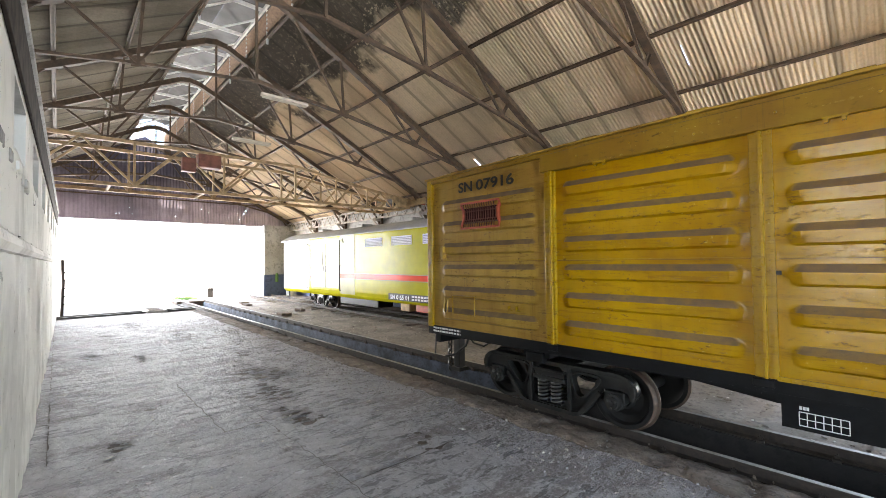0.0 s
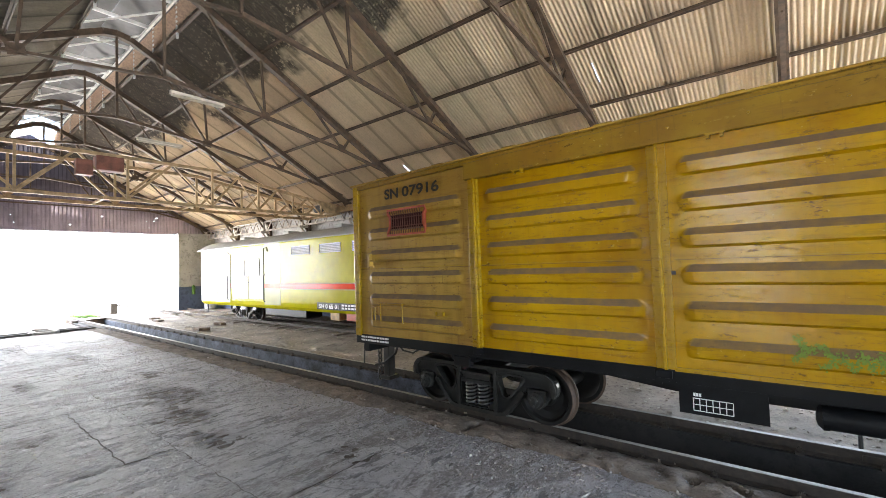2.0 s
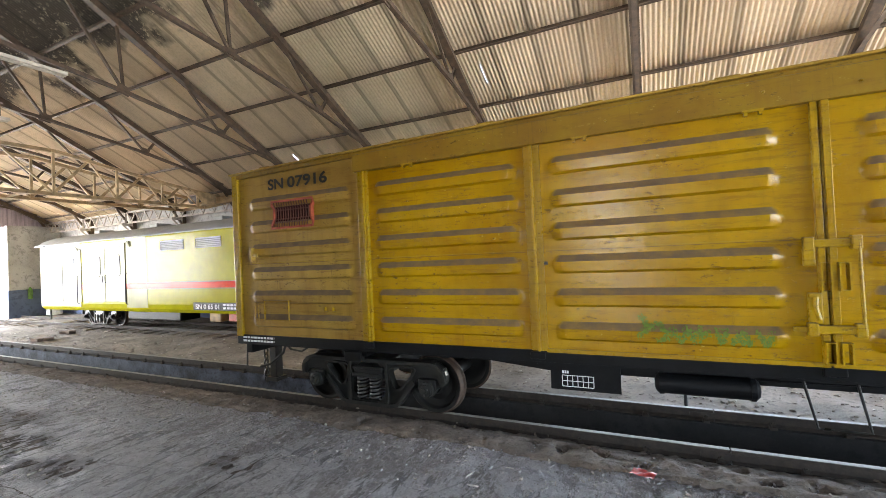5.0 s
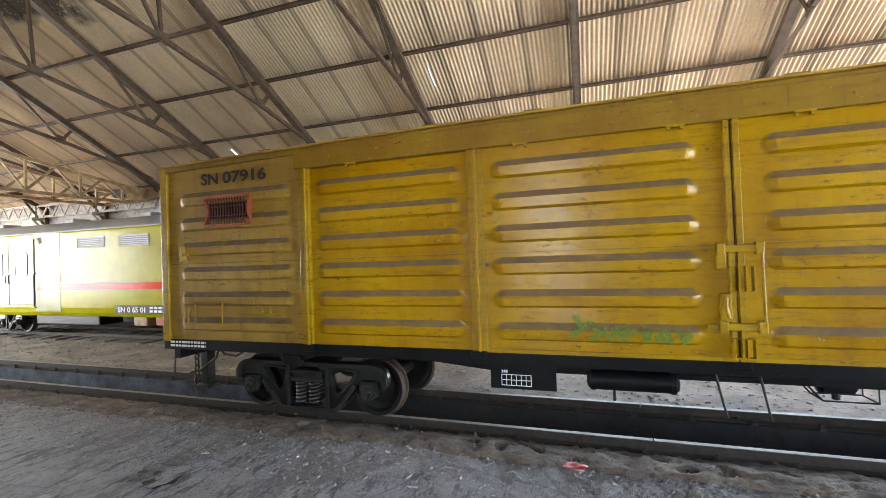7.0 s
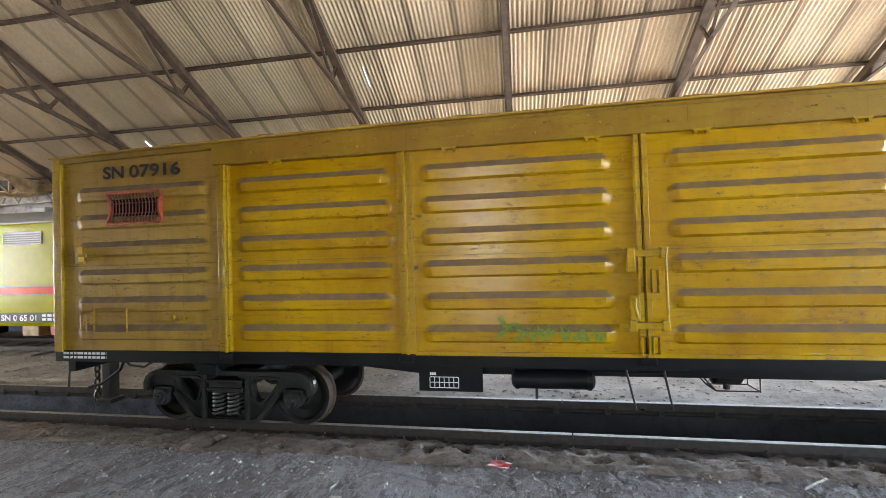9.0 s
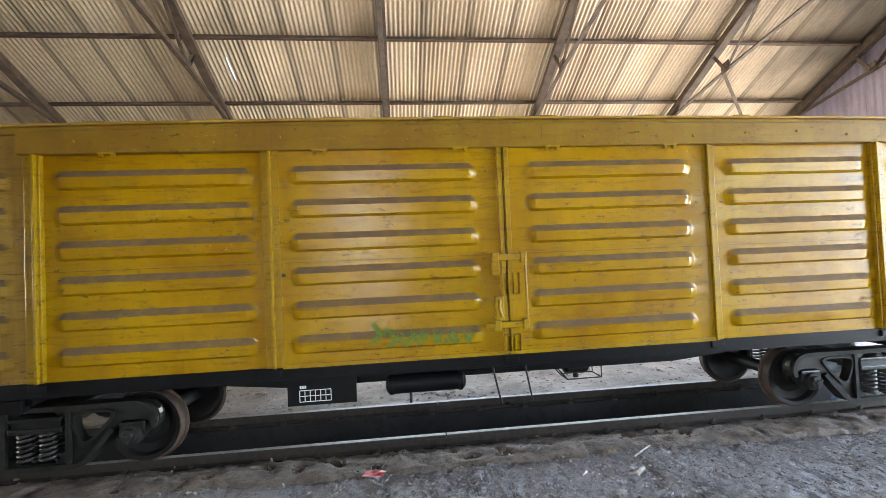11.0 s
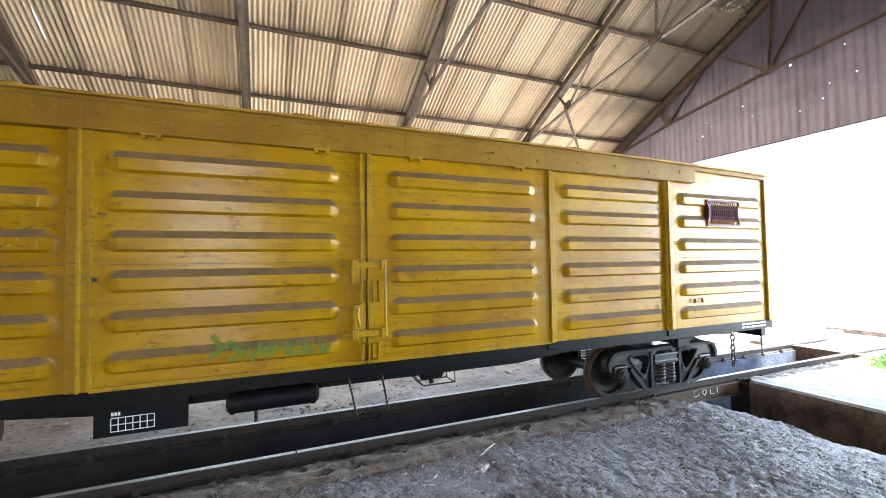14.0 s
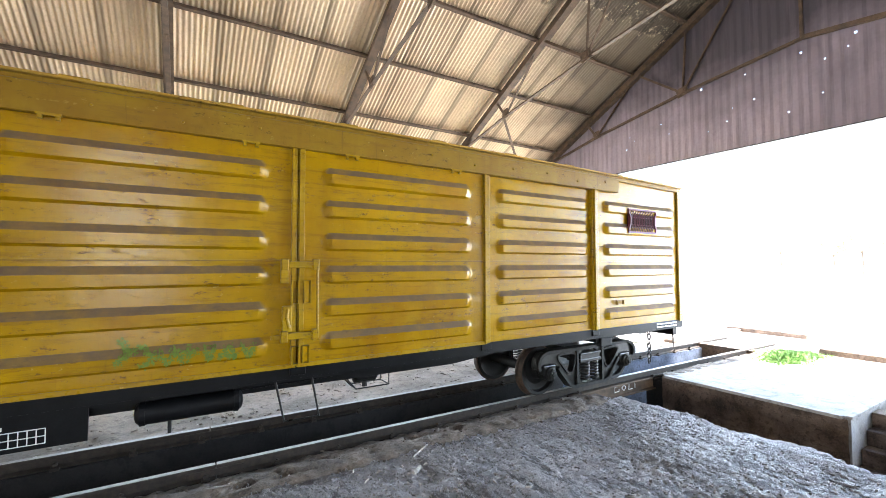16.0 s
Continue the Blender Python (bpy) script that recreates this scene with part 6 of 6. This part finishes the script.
def build_track_bed():
    # rough concrete benching that holds the near rail, broken in lumps
    def bench(name, x0, x1, ya, yb, z, label):
        def f(x, y):
            e = (y - ya) / (yb - ya)
            n = noise.fractal((x * 5.0, y * 5.0, 1.7), 0.8, 2.0, 3)
            bite = max(0.0, noise.noise((x * 5.1, y * 6.0, 7.0)) - 0.3) * 0.2
            return (x, y + 0.02 * noise.noise((x * 3, 2.2, y)) - (0.05 * noise.noise((x * 1.3, 0.4, 0.2)) if e < 0.3 else 0), z + 0.098 * min(1.0, max(0.0, (1 - e) * 1.7)) ** 0.6 - (0.03 if e < 0.05 else 0) + 0.020 * n + 0.016 * noise.noise((x * 19, y * 19, 0)) + 0.02 * max(0.0, noise.noise((x * 8, y * 8, 5.0))) - bite * math.sin(math.pi * min(1, max(0, e))))
        me = sheet(name, steps(x0, x1, 0.03), steps(ya, yb, 0.03), f)
        mesh_thing(name, me, BENCH, label, "rail bed", smooth=True)
    bench("rail_bed_south", -16.0, 10.5, -0.1, 0.535, -0.13, "broken concrete benching along the rail")
    bench("rail_bed_east", 12.45, 16.4, 0.2, 0.535, -0.125, "broken concrete benching along the rail")
    # clips: one every 0.62 m on each side of the near rail, on the gauge side of the far one
    def clip(x, y, root=None):
        bm = bmesh.new()
        box(bm, x - 0.035, y - 0.035, -0.13, x + 0.035, y + 0.03, -0.095, 0.006)
        tube(bm, [(x, y, -0.1), (x, y, -0.05)], 0.012, 6)
        box(bm, x - 0.02, y - 0.02, -0.085, x + 0.02, y + 0.02, -0.062)
        return bm
    base = tagged(part("rail_clip", clip(0, 0), RAIL_SIDE), "rusty rail clip with a bolt", "rail clip", "rail clips")
    first = True
    for y in (TRACK1[0] - 0.075, TRACK1[1] - 0.075):
        x = -15.5
        while x < 16.0:
            if first:
                base.location = (x, y, 0)
                first = False
            elif not 10.75 < x < 12.2:
                copy_thing(base, pose(x, y, 0, 0, 0, 3))
            x += 0.62
    # fishplates at the joint
    for x in (5.666,):
        for y in TRACK1:
            bm = bmesh.new()
            box(bm, x - 0.24, y - 0.024, -0.1, x + 0.24, y + 0.024, -0.04)
            solid("fishplate", bm, RAIL_SIDE, "rusty fishplate over a rail joint", "fishplate", "fishplates")
    # girder that carries the near rail over the cross pit
    bm = bmesh.new()
    box(bm, 10.3, 0.53, -0.28, 12.6, 0.64, -0.1)
    box(bm, 10.3, 0.48, -0.12, 12.6, 0.68, -0.1)
    box(bm, 10.3, 0.48, -0.30, 12.6, 0.68, -0.28)
    g = thing("rail_girder", 11.4, 0.58, -0.30, "brown steel girder carrying the rail over the cross pit", "girder")
    part("girder_beam", bm, STEEL, g)
    # chalk scrawl on the girder as plain strokes
    x = 11.4
    for pts in ([(0.09, 0.1), (0.0, 0.08), (0.0, 0.0), (0.08, 0.01), (0.08, 0.05)], [(0.13, 0.05), (0.17, 0.09), (0.21, 0.05), (0.17, 0.0), (0.13, 0.05)], [(0.27, 0.1), (0.26, 0.0), (0.33, 0.0)], [(0.38, 0.09), (0.38, 0.0)]):
        bm = bmesh.new()
        tube(bm, [(x + a * 1.4, 0.53, -0.225 + b * 1.0) for a, b in pts], 0.008, 5)
        part("chalk_mark", bm, WHITE_INK, g, "white chalk stroke")
    # ties between gravel on track two
    r = random.Random(3)
    made = None
    x = -21.0
    while x < 3:
        bm = bmesh.new()
        box(bm, -0.1, 3.85, -0.17, 0.1, 6.05, -0.045, 0.012)
        if made is None:
            made = solid("sleeper", bm, BENCH, "dusty worn timber sleeper of the second track", "sleeper", "sleepers")
            made.location = (x, 0, -0.02)
        else:
            bm.free()
            copy_thing(made, pose(x, 0, r.uniform(-0.04, -0.018)))
        x += 0.66


build_track_bed()


def chip_cloud(name, n, area, size, material, label, seed, base, flat=0.5, amp=0.016, slim=1.9):
    """Loose chips and stones scattered on the floor, one joined mesh."""
    r = random.Random(seed)
    verts, faces = [], []
    for _ in range(n):
        x, y = area(r)
        z = base + floor_rise(x, y, amp)
        s = size * r.uniform(0.35, 1.0) ** 1.5
        a = r.uniform(0, math.tau)
        h = s * flat * r.uniform(0.4, 1.0)
        b = len(verts)
        k = r.choice((4, 5))
        lean, turn = r.uniform(1.0, slim), r.uniform(0, math.tau)
        for q in range(k):
            t = a + q * math.tau / k + r.uniform(-0.3, 0.3)
            rr = s * r.uniform(0.6, 1.0)
            u, v = rr * math.cos(t) * lean, rr * math.sin(t) / lean
            verts.append((x + u * math.cos(turn) - v * math.sin(turn), y + u * math.sin(turn) + v * math.cos(turn), z - 0.01))
        for q in range(k):
            vx, vy, _ = verts[b + q]
            verts.append((x + (vx - x) * 0.65, y + (vy - y) * 0.65, z + h))
        faces.append(tuple(b + k + q for q in range(k)))
        for q in range(k):
            faces.append((b + q, b + (q + 1) % k, b + k + (q + 1) % k, b + k + q))
    me = bpy.data.meshes.new(name)
    me.from_pydata(verts, [], faces)
    return mesh_thing(name, me, material, label, "rubble", "stuff")


CHIP_LIGHT = plain("pale_plaster_chips", (0.46, 0.42, 0.38), 0.9, 0.0, 0.35, 30)
CHIP_DARK = plain("grey_stone_chips", (0.27, 0.25, 0.245), 0.9, 0.0, 0.5, 30)


def near_rail(r):
    return r.uniform(-9, 10.5), 0.12 - abs(r.gauss(0, 0.5))


def east_floor(r):
    return r.uniform(5.0, 10.72), r.uniform(-3.8, 0.1)


def rail_side(r):
    return r.uniform(-9, 10.4), 0.1 + r.gauss(0, 0.12)


def wide_floor(r):
    return r.uniform(-14, 8), r.uniform(-4.2, 0.2)


def north_ground(r):
    return r.uniform(-15, 13), r.uniform(1.75, 4.3)


chip_cloud("plaster_chips", 1500, near_rail, 0.02, CHIP_LIGHT, "pale plaster chips and litter beside the rail", 1, FLOOR_Z - 0.015, 0.4, 0.016, 3.2)
chip_cloud("stone_chips", 4500, near_rail, 0.02, CHIP_DARK, "grey stone chips beside the rail", 2, FLOOR_Z - 0.015)
chip_cloud("rubble_chips", 7000, east_floor, 0.02, CHIP_DARK, "grey rubble chips on the broken floor", 3, FLOOR_Z - 0.015)
chip_cloud("rubble_flakes", 450, east_floor, 0.02, CHIP_LIGHT, "pale flakes on the broken floor", 4, FLOOR_Z - 0.015, 0.25)
chip_cloud("rubble_stones", 1500, east_floor, 0.065, FLOOR, "flat grey stones on the broken floor", 12, FLOOR_Z - 0.018, 0.22)
chip_cloud("rail_crumbs", 1600, rail_side, 0.022, BENCH, "brown crumbs of benching beside the rail", 13, FLOOR_Z - 0.01, 0.7)
chip_cloud("floor_crumbs", 9000, wide_floor, 0.016, CHIP_DARK, "grey crumbs on the worn floor", 9, FLOOR_Z - 0.002, 0.5, 0.0)
chip_cloud("floor_litter", 700, wide_floor, 0.03, CHIP_LIGHT, "pale litter on the worn floor", 5, FLOOR_Z, 0.3, 0.0, 2.8)
chip_cloud("gravel_chips", 2600, north_ground, 0.04, GRAVEL, "dusty stones between the tracks", 6, FLOOR_Z - 0.055, 0.5, 0.03)
chip_cloud("gravel_flakes", 500, north_ground, 0.035, CHIP_LIGHT, "pale stones between the tracks", 7, FLOOR_Z - 0.055, 0.5, 0.03)


CHEEK = concrete("grey_cheek_render", (0.40, 0.39, 0.39), (0.25, 0.24, 0.23), 2.0, 0.5)


def build_pit_steps():
    root = thing("pit_steps", 13.2, -2.9, -1.25, "worn concrete steps down into the cross pit", "steps", kind="structure")
    for k in range(6):
        bm = bmesh.new()
        x = 13.45 - 0.22 * k
        box(bm, x - 0.26, -3.6, -1.25, x + 0.02, -2.075, -0.1 - 0.19 * k, 0.01)
        part("step", bm, PIT_WALL, root)
    bm = bmesh.new()
    extrude_poly(bm, [(12.45, -1.25), (12.45, -0.035), (13.95, -0.035), (13.95, -1.25)], "y", -2.07, -2.0)
    part("cheek_wall", bm, CHEEK, root, "pale rendered cheek wall")
    bm = bmesh.new()
    box(bm, 12.40, -2.1, -0.05, 13.95, -2.03, -0.012, 0.006)
    part("coping", bm, CHEEK, root, "pale concrete coping")
    me = sheet("cross_pit_face", steps(-2.05, 0.34, 0.035), steps(-1.24, -0.07, 0.035), lambda u, v: (12.425 + 0.03 * noise.fractal((u * 5, v * 7, 2.0), 0.8, 2.0, 4) + 0.05 * max(0.0, noise.noise((u * 2.2, v * 3.0, 9.0)) - 0.1), u, v))
    mesh_thing("cross_pit_face", me, PIT_WALL, "crumbling brown stone face of the cross pit", "pit wall", smooth=True)
    bm = bmesh.new()
    box(bm, 12.39, -2.0, -0.07, 12.46, 0.3, -0.026, 0.006)
    solid("pit_coping", bm, CHEEK, "pale concrete coping along the cross pit", "coping", kind="structure")


build_pit_steps()


def build_litter():
    xs, ys = steps(-0.1, 0.1, 0.025), steps(-0.06, 0.06, 0.02)
    me = sheet("crisp_packet", xs, ys, lambda x, y: (4.94 + x * 0.9 + y * 0.3, -0.12 + y - 0.2 * x, FLOOR_Z + 0.028 + 0.022 * noise.noise((x * 30, y * 30, 2))))
    mesh_thing("crisp_packet", me, RED_WRAP, "crumpled red crisp packet on the floor", "litter", "", True)
    for p, q, w in (((7.34, -0.20, FLOOR_Z + 0.005), (7.56, -0.09, FLOOR_Z + 0.04), 0.008), ((7.20, -0.48, FLOOR_Z), (7.29, -0.43, FLOOR_Z + 0.015), 0.02)):
        bm = bmesh.new()
        mid = tuple((u + v) / 2 + 0.004 for u, v in zip(p, q))
        tube(bm, [p, mid, q], w, 6)
        solid("stick", bm, CHIP_LIGHT, "bleached broken stick on the rubble", "stick", "sticks on the floor")


build_litter()


def build_west_yard():
    # sunken cross channel near the west doorway
    for x, z in ((-15.7, 0.02), (-16.35, 0.015)):
        bm = bmesh.new()
        box(bm, x - 0.07, -4.2, -0.09, x + 0.07, 0.2, z, 0.01)
        solid("cross_beam", bm, STEEL_DARK, "dark timber beam let into the floor", "beam", "floor beams")
    bm = bmesh.new()
    for k in range(2):
        ribbon(bm, [(-17.0 + 0.55 * k, -0.03), (-16.5 + 0.55 * k, -0.03)], 0.06, -1.6, -1.5)
    box(bm, -17.2, -1.55, -0.05, -15.5, -1.45, 0.05)
    box(bm, -17.2, -0.95, -0.05, -15.5, -0.85, 0.05)
    for k in range(3):
        box(bm, -17.1 + 0.75 * k, -1.5, -0.03, -17.0 + 0.75 * k, -0.9, 0.04)
    solid("pale_grating", bm, OUTSIDE, "pale steel grating frame lying on the floor", "grating")
    bm = bmesh.new()
    box(bm, -22.75, 2.25, -0.06, -22.45, 2.55, 0.5, 0.03)
    solid("marker_post", bm, STEEL_DARK, "short dark concrete marker post by the tracks", "post")
    bm = bmesh.new()
    tube(bm, [(-16.4, -4.05, -0.05), (-16.42, -4.02, 1.2), (-16.4, -4.05, 2.1)], 0.05, 8)
    for k in range(5):
        tube(bm, [(-16.4, -4.05, 0.4 + 0.3 * k), (-16.3, -3.95, 0.45 + 0.3 * k)], 0.025, 6)
    solid("switch_stand", bm, RAIL_SIDE, "rusty upright stand at the end of the partition", "stand")
    r = random.Random(5)
    for k in range(4):
        x, y = -13.5 + r.uniform(-5, 5), r.uniform(2.2, 3.7)
        bm = bmesh.new()
        s = r.uniform(0.12, 0.35)
        extrude_poly(bm, jitter_loop(x - s, y - 0.14, x + s, y + 0.14, r, 0.05, 3), "z", -0.09, r.uniform(-0.035, 0.0))
        solid("concrete_block", bm, PIT_WALL, "dusty broken concrete block between the tracks", "block", "blocks between the tracks")
    bm = bmesh.new()
    lathe(bm, [(0, 0.02), (0.01, 0.09), (0.42, 0.09), (0.5, 0.05), (0.55, 0.03)], (-21.2, 5.75, 0.75), "z", 16)
    solid("gas_bottle", bm, GRASS, "green bottle hung on the pier", "bottle")
    # white drum by the coach end
    bm = bmesh.new()
    lathe(bm, [(0, 0.02), (0.0, 0.3), (0.9, 0.3), (0.92, 0.27), (0.92, 0.02)], (-20.6, 6.4, -0.06), "z", 24)
    solid("drum", bm, VENT_WHITE, "pale drum against the pier", "drum")


build_west_yard()


def build_east_yard():
    for x0, x1, y0, y1 in ((17.0, 17.25, -9.0, -0.35), (19.0, 19.3, 0.5, 2.4)):
        bm = bmesh.new()
        box(bm, x0, y0, -0.08, x1, y1, 0.06, 0.02)
        solid("kerb", bm, PIT_WALL, "worn brown kerb in the yard", "kerb", "yard kerbs")
    bm = bmesh.new()
    box(bm, 15.6, 2.0, -0.1, 19.0, 2.25, 0.02, 0.02)
    solid("kerb", bm, PIT_WALL, "worn concrete kerb beside the track", "kerb", "yard kerbs")


build_east_yard()


def leaf_patch(name, n, place, size, material, label, category, seed, kind="stuff"):
    r = random.Random(seed)
    verts, faces = [], []
    for _ in range(n):
        c = Vector(place(r))
        a, t = r.uniform(0, math.tau), r.uniform(0.2, 1.2)
        d = Vector((math.cos(a) * math.cos(t), math.sin(a) * math.cos(t), math.sin(t)))
        s = d.orthogonal().normalized()
        ln, w = size * r.uniform(0.6, 1.3), size * r.uniform(0.15, 0.3)
        b = len(verts)
        verts += [c, c + d * ln * 0.5 + s * w, c + d * ln, c + d * ln * 0.5 - s * w]
        faces.append((b, b + 1, b + 2, b + 3))
    me = bpy.data.meshes.new(name)
    me.from_pydata([tuple(v) for v in verts], [], faces)
    return mesh_thing(name, me, material, label, category, kind)


def weeds(r):
    a, q = r.uniform(0, math.tau), math.sqrt(r.random())
    x, y = 16.0 + r.gauss(0, 0.42), -0.12 - 0.2 * r.random() + r.gauss(0, 0.16)
    return (x, y, -0.06 + 0.12 * r.random() * max(0.0, 1 - 1.1 * abs(x - 16.0)))


leaf_patch("weeds", 5200, weeds, 0.065, GRASS, "bright green weeds at the edge of the yard", "weeds", 1)
leaf_patch("weeds_west", 700, lambda r: (-22.5 + r.gauss(0, 0.6), 1.15 + r.gauss(0, 0.3), -0.05), 0.09, GRASS, "green weeds between the rails outside", "weeds", 2)


# ---- trees far off in the glare of the yard ----
def build_tree(x, y, h, seed):
    r = random.Random(seed)
    root = thing("tree", x, y, -0.1, "hazy green tree beyond the yard", "tree", "trees beyond the yard")
    bm = bmesh.new()
    tube(bm, [(x, y, -0.1), (x + 0.1, y, h * 0.25), (x - 0.05, y + 0.1, h * 0.5)], 0.1, 8)
    tips = []
    for k in range(7):
        a = k * math.tau / 7 + r.uniform(-0.3, 0.3)
        tip = Vector((x + h * 0.28 * math.cos(a), y + h * 0.28 * math.sin(a), h * r.uniform(0.55, 0.9)))
        tube(bm, [(x, y + 0.05, h * 0.42), ((x + tip.x) / 2, (y + tip.y) / 2, h * 0.6), tuple(tip)], 0.05, 6)
        tips.append(tip)
    part("trunk", bm, BARK, root)
    verts, faces = [], []
    for _ in range(1500):
        c = r.choice(tips) + Vector((r.gauss(0, h * 0.09), r.gauss(0, h * 0.09), r.gauss(0, h * 0.08)))
        d = Vector((r.gauss(0, 1), r.gauss(0, 1), r.gauss(0, 1))).normalized()
        s = d.orthogonal().normalized() * 0.09
        b = len(verts)
        c -= ROOTS[root]
        verts += [c, c + d * 0.15 + s, c + d * 0.3, c + d * 0.15 - s]
        faces.append((b, b + 1, b + 2, b + 3))
    me = bpy.data.meshes.new("crown")
    me.from_pydata([tuple(v) for v in verts], [], faces)
    me.materials.append(LEAVES)
    ob = new("crown", me)
    ob.parent = root


for i, (x, y, h) in enumerate(((118, 24, 9), (124, 30, 8), (112, 17, 9), (120, 38, 10))):
    build_tree(x, y, h, 20 + i)
